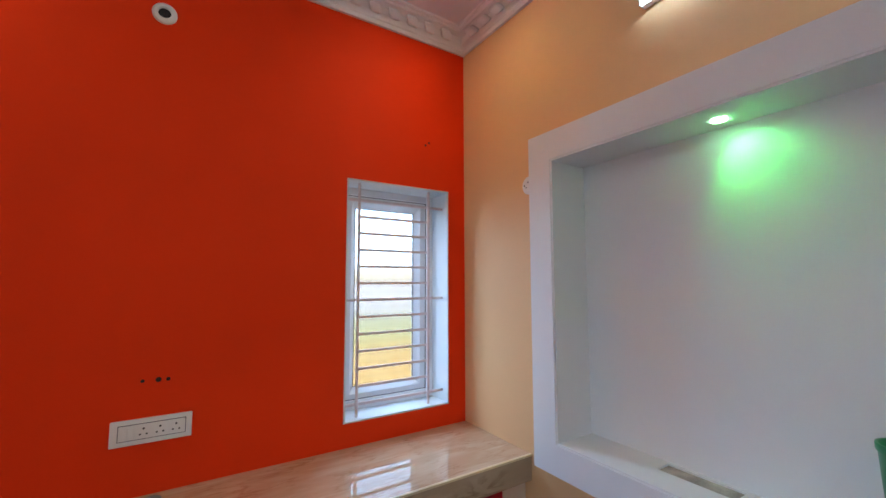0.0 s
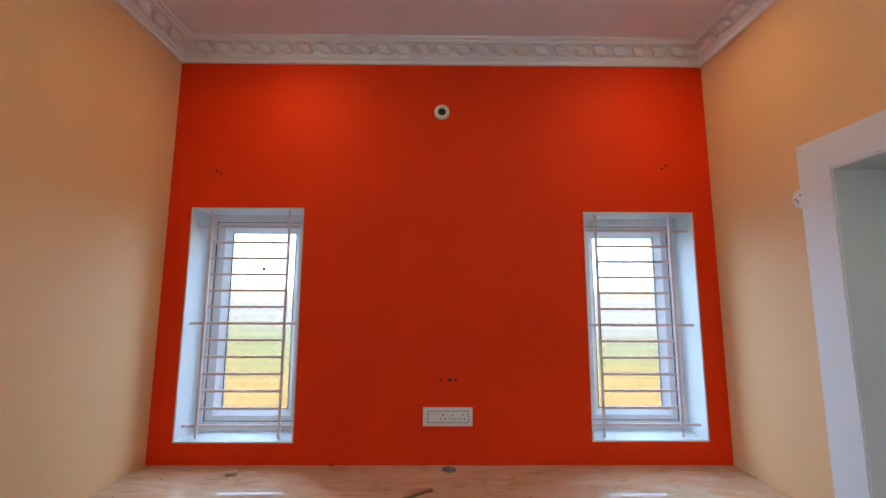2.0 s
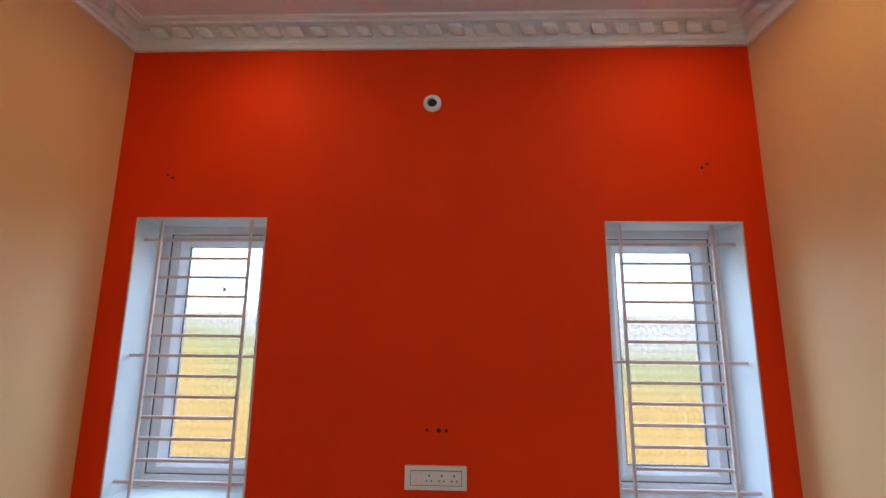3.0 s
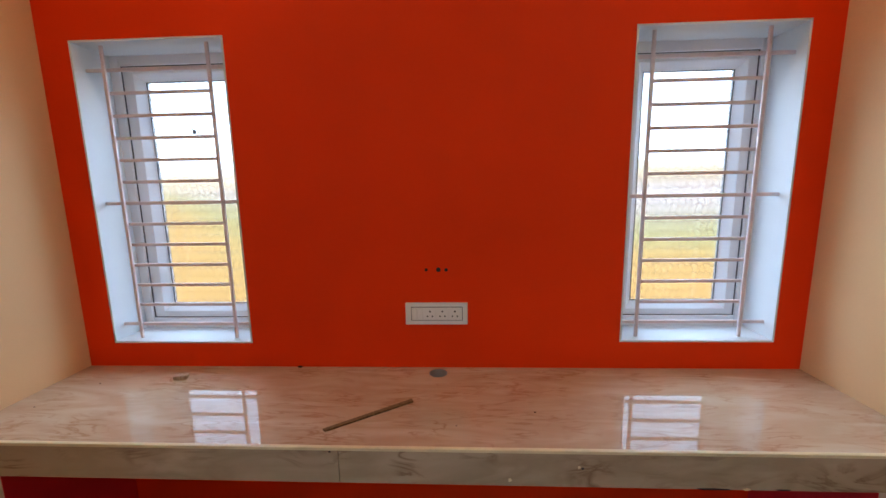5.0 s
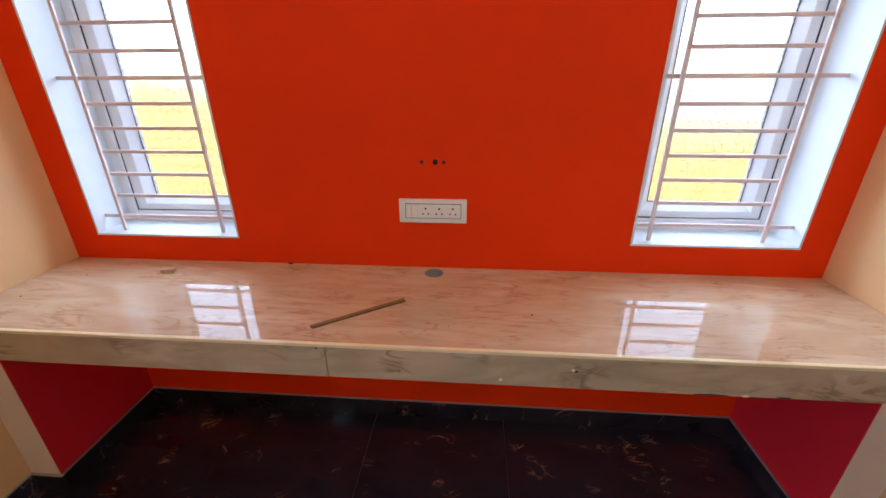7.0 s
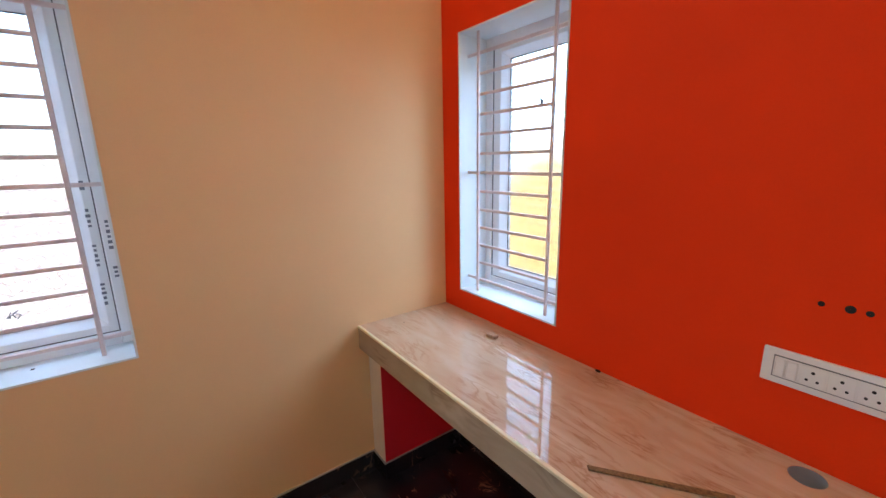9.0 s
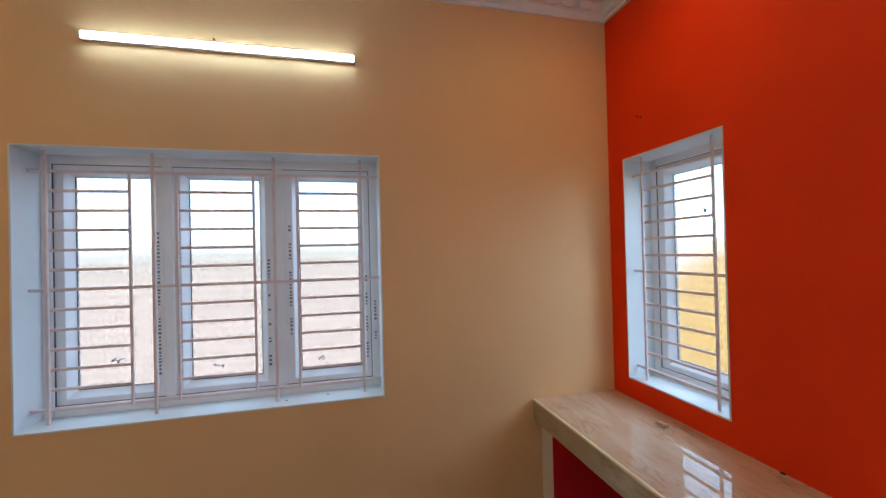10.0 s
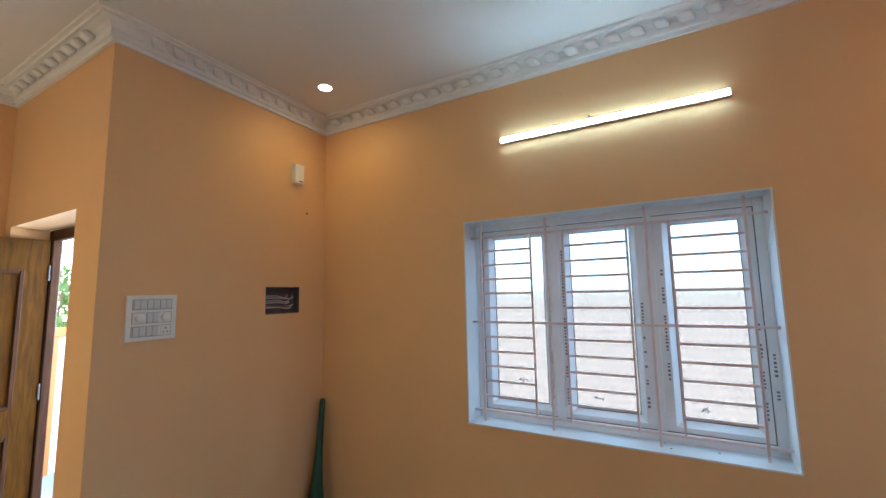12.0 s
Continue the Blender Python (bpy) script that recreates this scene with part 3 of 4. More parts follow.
def ceiling_spot(x, y, label):
    th = thing("ceiling_spot", (x, y, CEIL), label, "ceiling light", group="recessed ceiling spots")
    m = Matrix.Translation((x, y, CEIL))
    part("bezel", lathe(bmesh.new(), [(0.038, -0.001), (0.040, -0.005), (0.048, -0.005), (0.052, 0.0)], m), PLASTIC, th, smooth=True)
    part("lens", cyl(bmesh.new(), (x, y, CEIL - 0.0005), (x, y, CEIL - 0.004), 0.038, n=24), SPOT, th, "glowing warm lens")
    lamp = new("spot_lamp", bpy.data.lights.new("spot_lamp", "SPOT"))
    lamp.data.energy, lamp.data.color = SPOT_WATTS, (1.0, 0.74, 0.26)
    lamp.data.spot_size, lamp.data.spot_blend, lamp.data.shadow_soft_size = radians(160), 1.0, 0.03
    lamp.matrix_world = look((x, y, CEIL - 0.012), (x, y + 0.0001, 0))
    return th


for sx, sy in ((0.69, -0.455), (2.527, -0.455), (0.415, -3.675), (2.527, -3.675)):
    ceiling_spot(sx, sy, "round recessed warm spot in the white ceiling")

# ---- fittings on the red wall ----
def socket_pins(bm, u, z, n0, n1, axis="y", r=0.0033):
    for du, dz, k in ((0, 0.011, 1.15), (-0.010, -0.009, 1.0), (0.010, -0.009, 1.0)):
        cyl(bm, (u + du, n0, z + dz), (u + du, n1, z + dz), r * k, n=10)
    return bm


board = thing("socket_board", (1.5165, 0.0, 1.021), "white plastic board with two switches and three sockets", "socket board")
part("plate", B(1.390, 1.643, -0.011, 0.0, 0.975, 1.067, bevel=0.003, seg=2), PLASTIC, board)
part("groove", B(1.4130, 1.6230, -0.0122, -0.0110, 0.9930, 1.0510), PLASTIC_GREY, board)
part("module_frame", B(1.4155, 1.6205, -0.0145, -0.0122, 0.9955, 1.0485, bevel=0.001), PLASTIC, board)
for k in range(2):
    u = 1.4175 + k * 0.0235
    part("switch", B(u, u + 0.0215, -0.0185, -0.0145, 0.998, 1.046, bevel=0.0025), PLASTIC, board)
for k in range(3):
    u = 1.4905 + k * 0.0505
    so = part("socket", B(u - 0.0235, u + 0.0235, -0.0160, -0.0145, 0.998, 1.046, bevel=0.001), PLASTIC, board)
    part("pin_holes", socket_pins(bmesh.new(), u, 1.0215, -0.0166, -0.0160), HOLE, so)

for x, z, r in ((1.478, 1.202, 0.0065), (1.527, 1.202, 0.0095), (1.558, 1.201, 0.0070), (0.245, 2.310, 0.0065), (0.270, 2.296, 0.0065), (2.704, 2.341, 0.0065), (2.727, 2.358, 0.0065)):
    h = part("drill_hole", lathe(bmesh.new(), [(0.0005, -0.0006), (r * 0.8, -0.0008), (r, -0.0003)], Matrix.Translation((x, 0, z)) @ Matrix.Rotation(radians(90), 4, "X"), 14), HOLE)
    h.matrix_basis = Matrix.Identity(4)
    for v in h.data.vertices:
        v.co.y = -abs(v.co.y) - 0.0004
    tagged(h, "small dark drilled hole with wall plug", "drill hole", "drilled holes in the red wall")

pipe = thing("pipe_sleeve", (1.481, 0.0, 2.660), "white round pipe sleeve with a dark opening", "pipe sleeve")
pm = Matrix.Translation((1.481, 0, 2.660)) @ Matrix.Rotation(radians(90), 4, "X")
part("collar", lathe(bmesh.new(), [(0.043, 0.0), (0.043, 0.006), (0.038, 0.012), (0.030, 0.016), (0.024, 0.016), (0.022, 0.010), (0.022, 0.002)], pm, 32), PLASTIC, pipe, smooth=True)
part("opening", lathe(bmesh.new(), [(0.0005, 0.003), (0.0225, 0.003)], pm, 32), HOLE, pipe)

rose = thing("round_socket", (W, -0.545, 2.032), "round white plastic socket plate beside the niche", "socket")
rm = Matrix.Translation((W, -0.545, 2.032)) @ Matrix.Rotation(radians(-90), 4, "Y")
part("plate", lathe(bmesh.new(), [(0.044, 0.0), (0.044, 0.008), (0.040, 0.013), (0.012, 0.015), (0.0005, 0.015)], rm, 32), PLASTIC, rose, smooth=True)
bm = bmesh.new()
for dy, dz in ((0, 0.014), (-0.012, -0.010), (0.012, -0.010), (0.024, 0.0)):
    cyl(bm, (W - 0.0142, -0.545 + dy, 2.032 + dz), (W - 0.0164, -0.545 + dy, 2.032 + dz), 0.0035, n=10)
part("pin_holes", bm, HOLE, rose)

# ---- things on the counter ----
bm = B(-0.157, 0.157, -0.0095, 0.0095, 0, 0.006, bevel=0.0015)
for v in bm.verts:
    v.co.y *= 1.0 - 0.22 * max(0.0, -v.co.x) / 0.157
    v.co.x += 0.18 * v.co.y if v.co.x > 0 else -0.25 * v.co.y
stick = part("wood_strip", bm, STICK)
stick.matrix_basis = pose(1.315, -0.356, CT + 0.0006, 0, 0, 34.8)
tagged(stick, "thin raw wooden strip lying on the counter", "wood strip")
block = part("wood_offcut", B(-0.025, 0.025, -0.012, 0.012, 0, 0.016, bevel=0.002), BLOCK)
block.matrix_basis = pose(0.487, -0.113, CT + 0.0006, 0, 0, 12)
tagged(block, "small pale wooden offcut lying on the counter", "wood offcut")
for x, y, r in ((0.935, -0.012, 0.012), (1.86, -0.33, 0.005), (0.19, -0.16, 0.004), (0.105, -0.33, 0.004), (1.60, -0.41, 0.003)):
    bm = bmesh.new()
    bmesh.ops.create_icosphere(bm, subdivisions=1, radius=1.0)
    for v in bm.verts:
        v.co = Vector((v.co.x * r, v.co.y * r * 0.55, (v.co.z + 0.9) * r * 0.4)) * (1 + 0.25 * noise.noise(v.co * 2.3))
        v.co.z = max(v.co.z, 0)
    d = part("debris_crumb", bm, TEAK_DARK)
    d.matrix_basis = Matrix.Translation((x, y, CT + 0.0004))
    tagged(d, "dark crumb of building debris on the counter", "debris", "crumbs on the counter")

# ---- wear: chips on the front tiles, specks on a sill ----
def flake(name, at, size, material, seed, parent=None, label=""):
    """A thin uneven patch facing the room (along -y)."""
    rnd = random.Random(seed)
    bm = bmesh.new()
    ring = [bm.verts.new((at[0] + size[0] * math.cos(k * 0.5236) * rnd.uniform(0.65, 1.1), at[1], at[2] + size[1] * math.sin(k * 0.5236) * rnd.uniform(0.65, 1.1))) for k in range(12)]
    face = bm.faces.new(ring)
    r = bmesh.ops.extrude_face_region(bm, geom=[face])
    bmesh.ops.translate(bm, vec=(0, -0.0009, 0), verts=[v for v in r["geom"] if isinstance(v, bmesh.types.BMVert)])
    return part(name, bm, material, parent, label)


for k, (x, z, w, h, m) in enumerate(((1.952, 0.735, 0.004, 0.005, EDGE), (1.962, 0.731, 0.004, 0.004, HOLE), (1.756, 0.690, 0.006, 0.007, EDGE), (2.422, 0.674, 0.012, 0.004, EDGE),
                                     (2.33, 0.673, 0.060, 0.003, HOLE), (2.52, 0.674, 0.022, 0.0025, HOLE), (1.229, 0.772, 0.004, 0.003, HOLE))):
    flake("chip", (x, CF - 0.0003, z), (w, h), m, k, counter, "chipped tile edge")
for y, dx in ((-1.817, -0.07), (-1.62, -0.10)):
    sp = part("sill_speck", B(dx - 0.004, dx + 0.004, y - 0.005, y + 0.005, 0.8962, 0.8985, bevel=0.001), TEAK_DARK)
    tagged(sp, "small dark speck of dirt on the window sill", "debris", "specks on the sill")

# ---- thing in the niche ----
mug = thing("plastic_mug", (3.02, -1.685, z0 + L), "green plastic tapered mug standing in the niche", "mug")
mm = Matrix.Translation((3.02, -1.685, z0 + L))
part("mug_body", lathe(bmesh.new(), [(0.0005, 0.001), (0.042, 0.0), (0.046, 0.01), (0.058, 0.26), (0.062, 0.265), (0.062, 0.28), (0.056, 0.28), (0.044, 0.012), (0.0005, 0.010)], mm, 32), GREEN, mug, smooth=True)

# ---- fittings on the south wall ----
sb = thing("switchboard", (1.176, S1, 1.575), "large white switchboard with switches, regulators and a socket", "switchboard")
part("plate", B(1.062, 1.290, S1, S1 + 0.012, 1.462, 1.688, bevel=0.003, seg=2), PLASTIC, sb)
for row in range(3):
    zc = 1.642 - row * 0.067
    part("groove", B(1.086, 1.266, S1 + 0.012, S1 + 0.0128, zc - 0.027, zc + 0.027), PLASTIC_GREY, sb)
    part("module_frame", B(1.088, 1.264, S1 + 0.0128, S1 + 0.0145, zc - 0.0255, zc + 0.0255, bevel=0.001), PLASTIC, sb)
    for k in range(3):
        u = 1.2065 - k * 0.0585
        if (row == 1 and k != 1) or (row == 2 and k == 2):
            continue
        bay = part("module", B(u, u + 0.055, S1 + 0.0145, S1 + 0.0152, zc - 0.0235, zc + 0.0235), PLASTIC_GREY, sb, "grey module bay")
        for w in (u + 0.0012, u + 0.0281):
            part("switch", B(w, w + 0.0257, S1 + 0.0152, S1 + 0.0188, zc - 0.0222, zc + 0.0222, bevel=0.002), SWITCH, bay)
    if row == 1:
        for u in (1.2340, 1.1170):
            part("regulator_knob", lathe(bmesh.new(), [(0.021, 0.0), (0.019, 0.012), (0.016, 0.014), (0.0005, 0.014)], Matrix.Translation((u, S1 + 0.0145, zc)) @ Matrix.Rotation(radians(-90), 4, "X"), 24), PLASTIC, sb, smooth=True)
    if row == 2:
        so = part("socket", B(1.0895, 1.136, S1 + 0.0145, S1 + 0.0160, zc - 0.0225, zc + 0.0225, bevel=0.001), PLASTIC, sb)
        part("pin_holes", socket_pins(bmesh.new(), 1.1128, zc, S1 + 0.0160, S1 + 0.0166), HOLE, so)

bx = thing("junction_box", (0.372, S1 - 0.03, 1.552), "open recessed steel wiring box with loose wires", "junction box")
bm = bmesh.new()
X0, X1, Z0, Z1 = 0.234, 0.510, 1.552, 1.735
for a, b, c, d, e, f in ((X0, X0 + 0.003, S1 - 0.06, S1 - 0.001, Z0, Z1), (X1 - 0.003, X1, S1 - 0.06, S1 - 0.001, Z0, Z1), (X0 + 0.003, X1 - 0.003, S1 - 0.06, S1 - 0.001, Z0, Z0 + 0.003),
                         (X0 + 0.003, X1 - 0.003, S1 - 0.06, S1 - 0.001, Z1 - 0.003, Z1), (X0 + 0.003, X1 - 0.003, S1 - 0.06, S1 - 0.057, Z0 + 0.003, Z1 - 0.003)):
    box(bm, a, b, c, d, e, f)
part("steel_box", bm, STEEL, bx)
rnd = random.Random(5)


def wire(points, radius, material, parent):
    cu = bpy.data.curves.new("wire", "CURVE")
    cu.dimensions, cu.bevel_depth, cu.bevel_resolution = "3D", radius, 2
    sp = cu.splines.new("BEZIER")
    sp.bezier_points.add(len(points) - 1)
    for bpnt, p in zip(sp.bezier_points, points):
        bpnt.co, bpnt.handle_left_type, bpnt.handle_right_type = p, "AUTO", "AUTO"
    tmp = bpy.data.objects.new("wire", cu)
    me = bpy.data.meshes.new_from_object(tmp)
    bpy.data.objects.remove(tmp)
    me.materials.clear()
    me.materials.append(material)
    ob = new("wire", me)
    ob.parent = parent
    ob.matrix_parent_inverse = parent.matrix_basis.inverted()
    return ob


for k in range(9):
    z = 1.585 + k * 0.0105 + rnd.uniform(-0.003, 0.003)
    xa, xb = 0.505 - rnd.uniform(0, 0.02), 0.265 + rnd.uniform(0, 0.05)
    y = S1 - 0.028 + rnd.uniform(-0.012, 0.012)
    pts = [(xa, y - 0.01, z), ((xa + xb) / 2, y + rnd.uniform(-0.004, 0.006), z + rnd.uniform(-0.004, 0.004)), (xb, y, z + rnd.uniform(-0.006, 0.006)), (xb - 0.012, y - 0.012, z + 0.012)]
    wire(pts, 0.0042, WIRE if k % 3 else WIRE_RED, bx)
for k in range(3):
    z = 1.695 + k * 0.012
    wire([(0.49, S1 - 0.045, z), (0.38, S1 - 0.035, z - 0.008), (0.27, S1 - 0.045, z + 0.005)], 0.0035, WIRE_RED, bx)

bell = thing("doorbell_box", (0.272, S1, 2.480), "small white plastic bell box on the wall", "doorbell")
part("case", B(0.246, 0.327, S1, S1 + 0.042, 2.480, 2.621, bevel=0.006, seg=2), PLASTIC, bell)
part("grille", B(0.258, 0.292, S1 + 0.042, S1 + 0.0428, 2.492, 2.500), PLASTIC_GREY, bell)
nail = part("wall_nail", cyl(bmesh.new(), (0.184, S1, 2.279), (0.184, S1 + 0.012, 2.279), 0.005, n=10), HOLE)
tagged(nail, "small dark nail in the peach wall", "nail")
hook = part("wall_nail", cyl(bmesh.new(), (0, -2.09, 2.628), (0.010, -2.09, 2.628), 0.004, n=10), HOLE)
tagged(hook, "small dark nail above the batten light", "nail")

# ---- broom in the corner ----
broom = thing("broom", (0.14, -3.97, 0), "broom with a dark green plastic handle leaning in the corner", "broom")
m = Matrix.Translation((0.172, -3.985, 0.0)) @ Matrix.Rotation(radians(-7.5), 4, "Y") @ Matrix.Rotation(radians(3.0), 4, "X")
part("handle", lathe(bmesh.new(), [(0.0005, 0.935), (0.016, 0.930), (0.020, 0.915), (0.024, 0.70), (0.031, 0.50), (0.040, 0.38), (0.052, 0.31), (0.060, 0.255), (0.060, 0.245), (0.0005, 0.245)], m, 24), GREEN_DARK, broom, smooth=True)
bm = bmesh.new()
rnd = random.Random(11)
for k in range(140):
    a, r = rnd.uniform(0, 6.283), math.sqrt(rnd.random())
    p0 = m @ Vector((0.050 * r * math.cos(a), 0.050 * r * math.sin(a), 0.25))
    p1 = m @ Vector((0.085 * r * math.cos(a), 0.085 * r * math.sin(a), 0.0))
    p1.z = 0.002
    cyl(bm, p0, p1, 0.0028, 0.0012, n=5)
part("bristles", bm, BRISTLE, broom, "brown fibre bristles")

# ---- entrance door ----
d0, d1, _, dz = DOOR
door = thing("door_1", (1.22, (d0 + d1) / 2, 0), "open varnished teak panel door in a dark wooden frame", "door", kind="structure")
part("reveal", B(1.227, XC + 0.002, d0, d1, dz - 0.006, dz), PEACH, door)
bm = bmesh.new()
for a, b, c, d in ((d0, d0 + 0.07, 0, dz - 0.006), (d1 - 0.07, d1, 0, dz - 0.006), (d0 + 0.07, d1 - 0.07, dz - 0.076, dz - 0.006)):
    box(bm, XC - T - 0.005, 1.225, a, b, c, d, 0.006)
part("door_frame", bm, TEAK_DARK, door)
LX0, LX1, LY0, LY1, LZ1 = 1.232, 2.060, d0 + 0.020, d0 + 0.056, 2.065
bm = bmesh.new()
holes = [(LX0 + 0.11, LX1 - 0.11, 0.22, 0.86), (LX0 + 0.11, LX1 - 0.11, 1.02, LZ1 - 0.20)]
for a, b, c, d in cells(LX0, LX1, 0.012, LZ1, holes):
    box(bm, a, b, LY0, LY1, c, d)
leafdoor = part("door_leaf", bm, TEAK, door, "open varnished teak leaf")
for a, b, c, d in holes:
    part("door_panel", B(a + 0.001, b - 0.001, LY0 + 0.008, LY1 - 0.010, c + 0.001, d - 0.001, bevel=0.004), TEAK, leafdoor)
    bm = ring_frame(bmesh.new(), a, b, c, d, LY1 - 0.009, LY1 + 0.004, 0.022, "y", None, 0.003)
    part("panel_moulding", bm, TEAK_DARK, leafdoor)
for z in (0.3, 1.1, 1.85):
    part("hinge", cyl(bmesh.new(), (1.229, LY1 + 0.004, z - 0.05), (1.229, LY1 + 0.004, z + 0.05), 0.006, n=10), STEEL, door)

# ---- outdoors ----
def land():
    m = bpy.data.materials.new("dry land and fields with painted haze")
    m.use_nodes = True
    nt = m.node_tree
    b = nt.nodes["Principled BSDF"]
    b.inputs["Roughness"].default_value = 0.9
    geo = nt.nodes.new("ShaderNodeNewGeometry")
    sep = nt.nodes.new("ShaderNodeSeparateXYZ")
    nt.links.new(geo.outputs["Position"], sep.inputs[0])
    n = nt.nodes.new("ShaderNodeTexNoise")
    n.inputs["Scale"].default_value, n.inputs["Detail"].default_value = 0.35, 6.0
    nt.links.new(geo.outputs["Position"], n.inputs["Vector"])
    warp = nt.nodes.new("ShaderNodeMath")
    warp.operation = "MULTIPLY_ADD"
    nt.links.new(n.outputs["Fac"], warp.inputs[0])
    warp.inputs[1].default_value = 5.0
    west = nt.nodes.new("ShaderNodeMath")
    west.operation = "MINIMUM"
    west.inputs[1].default_value = -4.0
    nt.links.new(sep.outputs["X"], west.inputs[0])
    slant = nt.nodes.new("ShaderNodeMath")
    slant.operation = "MULTIPLY_ADD"
    slant.inputs[1].default_value = 1.2
    nt.links.new(west.outputs[0], slant.inputs[0])
    nt.links.new(sep.outputs["Y"], slant.inputs[2])
    nt.links.new(slant.outputs[0], warp.inputs[2])
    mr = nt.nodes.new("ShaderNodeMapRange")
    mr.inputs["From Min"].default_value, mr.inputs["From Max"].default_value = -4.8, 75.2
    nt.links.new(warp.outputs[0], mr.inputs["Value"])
    # the last two greyish stops put distance haze into the land's colour
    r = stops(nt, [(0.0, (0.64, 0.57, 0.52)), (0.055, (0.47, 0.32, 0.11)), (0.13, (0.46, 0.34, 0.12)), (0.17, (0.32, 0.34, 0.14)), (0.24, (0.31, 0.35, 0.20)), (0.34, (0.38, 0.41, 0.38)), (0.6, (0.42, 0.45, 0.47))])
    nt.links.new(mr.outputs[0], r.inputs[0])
    n2 = nt.nodes.new("ShaderNodeTexNoise")
    n2.inputs["Scale"].default_value, n2.inputs["Detail"].default_value = 6.0, 8.0
    nt.links.new(geo.outputs["Position"], n2.inputs["Vector"])
    mix = nt.nodes.new("ShaderNodeMix")
    mix.data_type, mix.blend_type = "RGBA", "MULTIPLY"
    mix.inputs["Factor"].default_value = 0.5
    nt.links.new(r.outputs[0], mix.inputs["A"])
    nt.links.new(n2.outputs["Color"], mix.inputs["B"])
    g = stops(nt, [(0.3, (0.75, 0.75, 0.75)), (0.7, (1, 1, 1))])
    nt.links.new(n2.outputs["Fac"], g.inputs[0])
    nt.links.new(g.outputs[0], mix.inputs["B"])
    nt.links.new(mix.outputs["Result"], b.inputs["Base Color"])
    return m


bm = bmesh.new()
bmesh.ops.create_grid(bm, x_segments=40, y_segments=40, size=400)
for v in bm.verts:
    v.co.z = -0.42
tagged(part("ground", bm, land()), "dry yellow land with green fields and painted haze beyond", "ground", kind="structure")
bm = bmesh.new()
box(bm, -3.0, XC - T - 0.02, -7.4, S1 - T - 0.02, -0.42, -0.03)
tagged(part("porch_floor", bm, PORCH), "grey tiled porch floor outside the door", "porch", kind="structure")
parapet = thing("porch_parapet", (-0.5, -7.3, -0.03), "white parapet with orange coping and post", "parapet")
part("parapet_wall", B(-3.0, 1.2, -7.36, -7.24, -0.03, 1.30), CREAM_OUT, parapet)
part("coping", B(-3.0, 1.2, -7.39, -7.21, 1.30, 1.39, bevel=0.01), ORANGE_OUT, parapet, "orange painted coping")
part("post", B(0.555, 0.60, -7.385, -7.215, -0.03, 1.30), ORANGE_OUT, parapet, "orange painted post")
shrub = thing("shrub", (0.2, -9.2, -0.42), "green leafy shrub beyond the parapet", "shrub")
bm = bmesh.new()
rnd = random.Random(3)
for k in range(7):
    a = k * 0.9
    cyl(bm, (0.2, -9.2, -0.42), (0.2 + 0.5 * math.cos(a), -9.2 + 0.5 * math.sin(a), 1.4 + 0.2 * (k % 3)), 0.03, 0.008, n=6)
part("trunk", bm, BARK, shrub)
bm = bmesh.new()
for k in range(1500):
    v = Vector((rnd.gauss(0, 0.55), rnd.gauss(0, 0.55), rnd.gauss(0, 0.42)))
    p = Vector((0.2, -9.2, 1.45)) + v
    q = Euler((rnd.uniform(0, 6), rnd.uniform(0, 6), rnd.uniform(0, 6))).to_matrix()
    s = rnd.uniform(0.05, 0.09)
    vs = [bm.verts.new(p + q @ Vector(c) * s) for c in ((-1, 0, 0), (0, -0.45, 0.1), (1, 0, 0), (0, 0.45, 0.1))]
    bm.faces.new(vs)
part("crown", bm, LEAF, shrub)

# ---- floor tiles and skirting, piece by piece ----
TS, GAP = 0.600, 0.0016
shared = {}


def tile_mesh(w, d, h, material, name, bevel=0.0012):
    key = (round(w, 4), round(d, 4), round(h, 4), name)
    if key not in shared:
        bm = B(-w / 2, w / 2, -d / 2, d / 2, 0, h)
        top = [e for e in bm.edges if all(v.co.z > h - 1e-6 for v in e.verts)]
        bmesh.ops.bevel(bm, geom=top, offset=bevel, segments=1, affect="EDGES")
        shared[key] = mesh_of(bm, name, material)
    return shared[key]


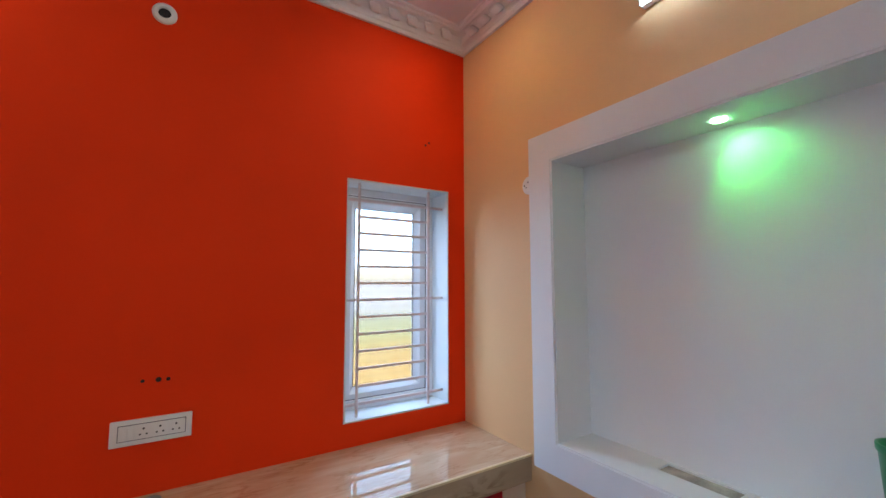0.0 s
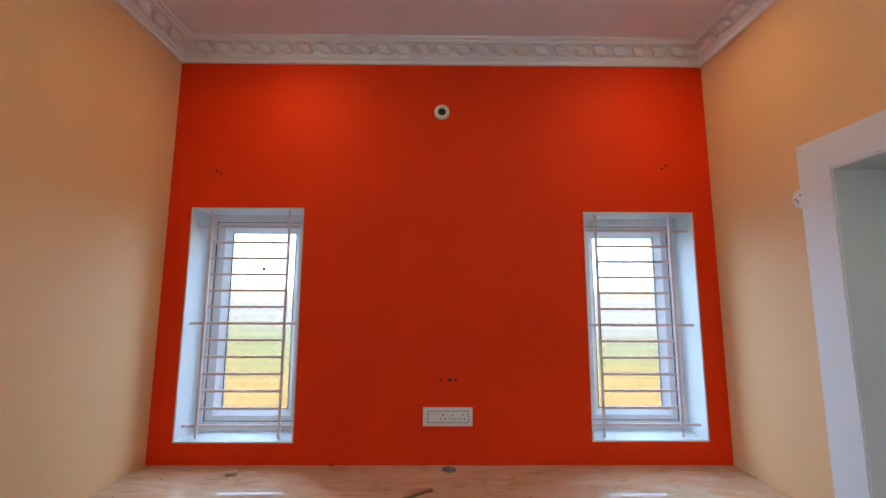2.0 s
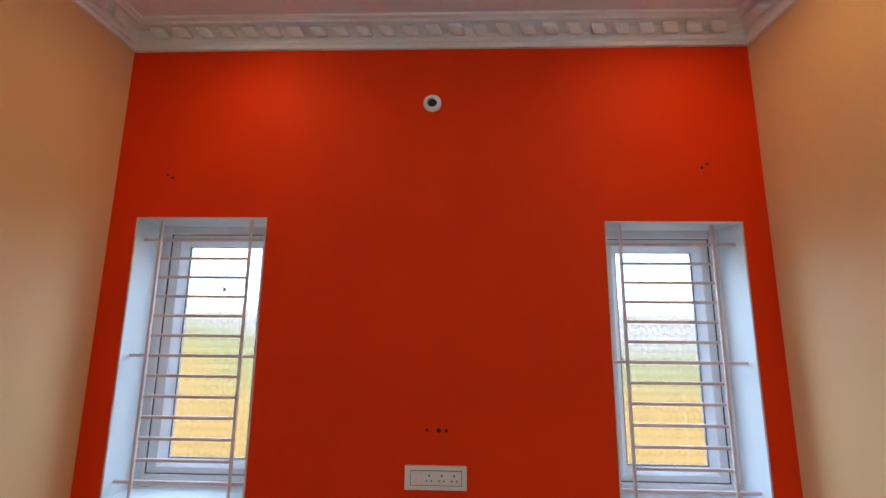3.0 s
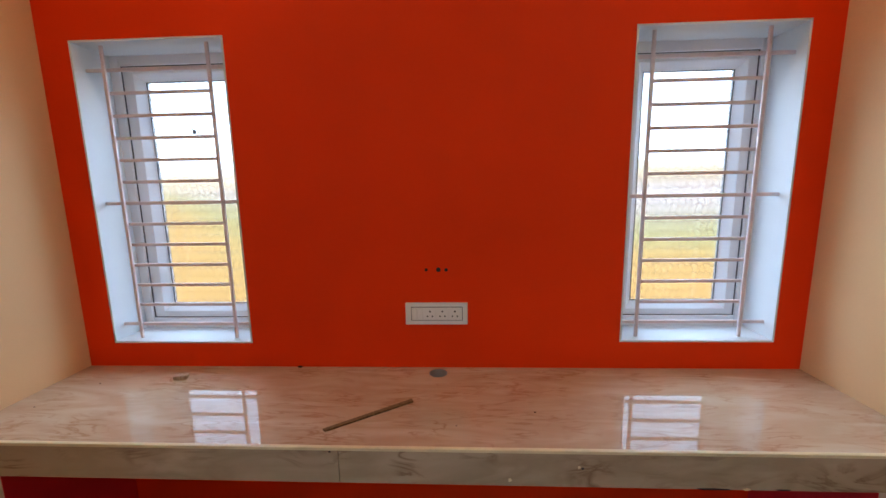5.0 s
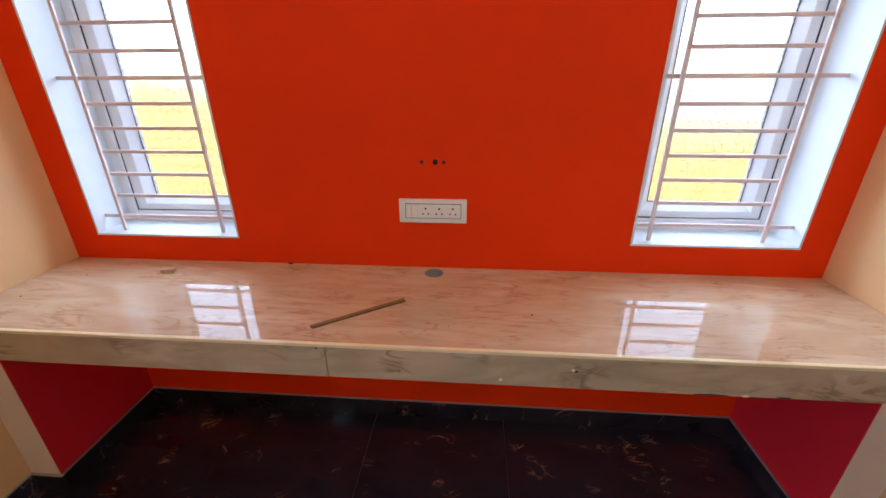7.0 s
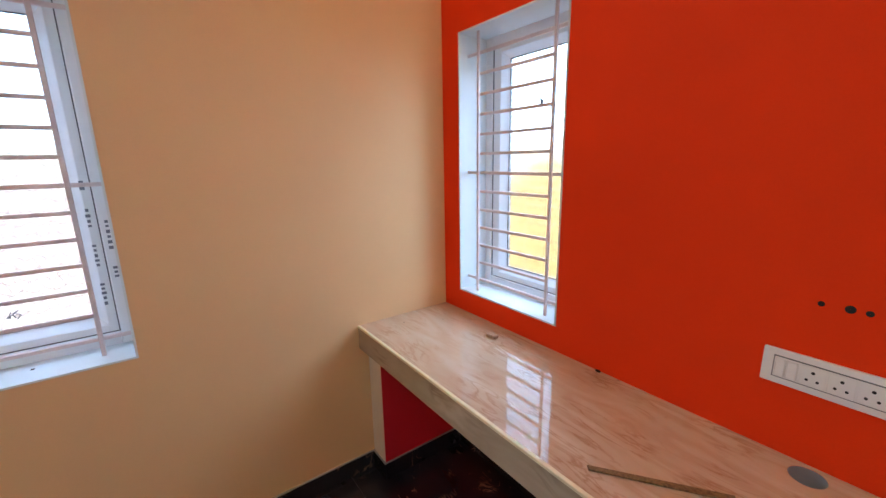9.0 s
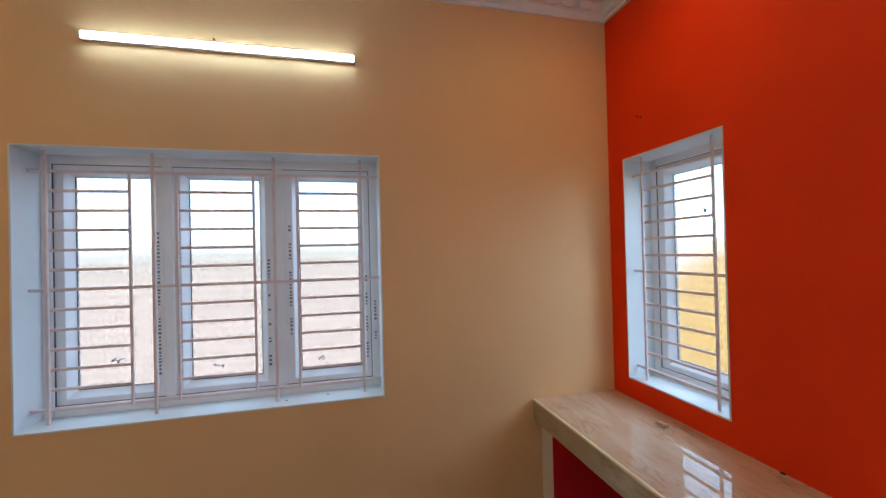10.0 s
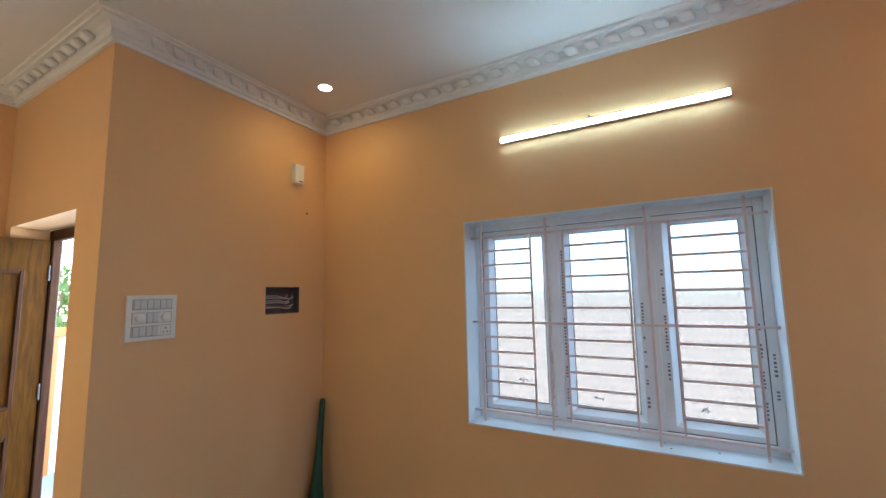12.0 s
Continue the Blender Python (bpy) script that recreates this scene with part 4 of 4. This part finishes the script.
def tiles(x0, x1, y0, y1):
    xs = [x0] + [v for v in (0.033 + TS * k for k in range(-1, 7)) if x0 + 0.01 < v < x1 - 0.01] + [x1]
    ys = [y1] + [v for v in (-0.612 - TS * k for k in range(0, 10)) if y0 + 0.01 < v < y1 - 0.01] + [y0]
    for a, b in zip(xs, xs[1:]):
        for c, d in zip(ys, ys[1:]):
            ob = new("floor_tile", tile_mesh(b - a - GAP, c - d - GAP, 0.012, FLOOR, "floor tile"))
            ob.parent = floor
            ob.location = ((a + b) / 2, (c + d) / 2, -0.012)


tiles(0.0, W, S1, 0.0)
tiles(XC, W, S2, S1)

SK, ST = 0.087, 0.011
baseboard = thing("baseboard", (0, 0, 0), "black tile skirting with a pale grout line on top", "skirting", kind="structure")
RUNS = [((PL + 0.003, 0), (PR - 0.003, 0)), ((PR - 0.003, -ST), (PR - 0.003, PF)), ((PR - 0.003 - ST, PF), (W, PF)), ((W, PF - ST), (W, S2)), ((W - ST, S2), (XC, S2)),
        ((XC, S1 - ST), (XC, d1 - 0.0)), ((XC + ST, S1), (0, S1)), ((0, S1 + ST), (0, PF)), ((ST, PF), (PL + 0.003 + ST, PF)), ((PL + 0.003, PF), (PL + 0.003, -ST))]
for p, q in RUNS:
    p, q = Vector(p), Vector(q)
    if p == Vector((XC, S1 - ST)):
        p, q = q, p
    e = (q - p).normalized()
    nrm = Vector((e.y, -e.x))            # room side
    length, s = (q - p).length, 0.0
    while s < length - 0.005:
        w = min(TS, length - s)
        c = p + e * (s + w / 2) + nrm * ST / 2
        if p == Vector((XC, d1)):
            c = p + e * (s + w / 2) + Vector((1, 0)) * ST / 2
        ob = new("skirting_tile", tile_mesh(w - GAP, ST, SK, FLOOR, "skirting tile"))
        ob.parent = baseboard
        ob.matrix_basis = pose(c.x, c.y, 0.0005, 0, 0, math.degrees(math.atan2(e.y, e.x)))
        s += w
    n2 = nrm if p != Vector((XC, d1)) else Vector((1, 0))
    g = bmesh.new()
    lo = p + n2 * 0.0005
    hi = q + n2 * (ST - 0.002)
    box(g, *sorted((lo.x, hi.x)), *sorted((lo.y, hi.y)), SK + 0.0006, SK + 0.003)
    part("grout_line", g, GROUT, baseboard)
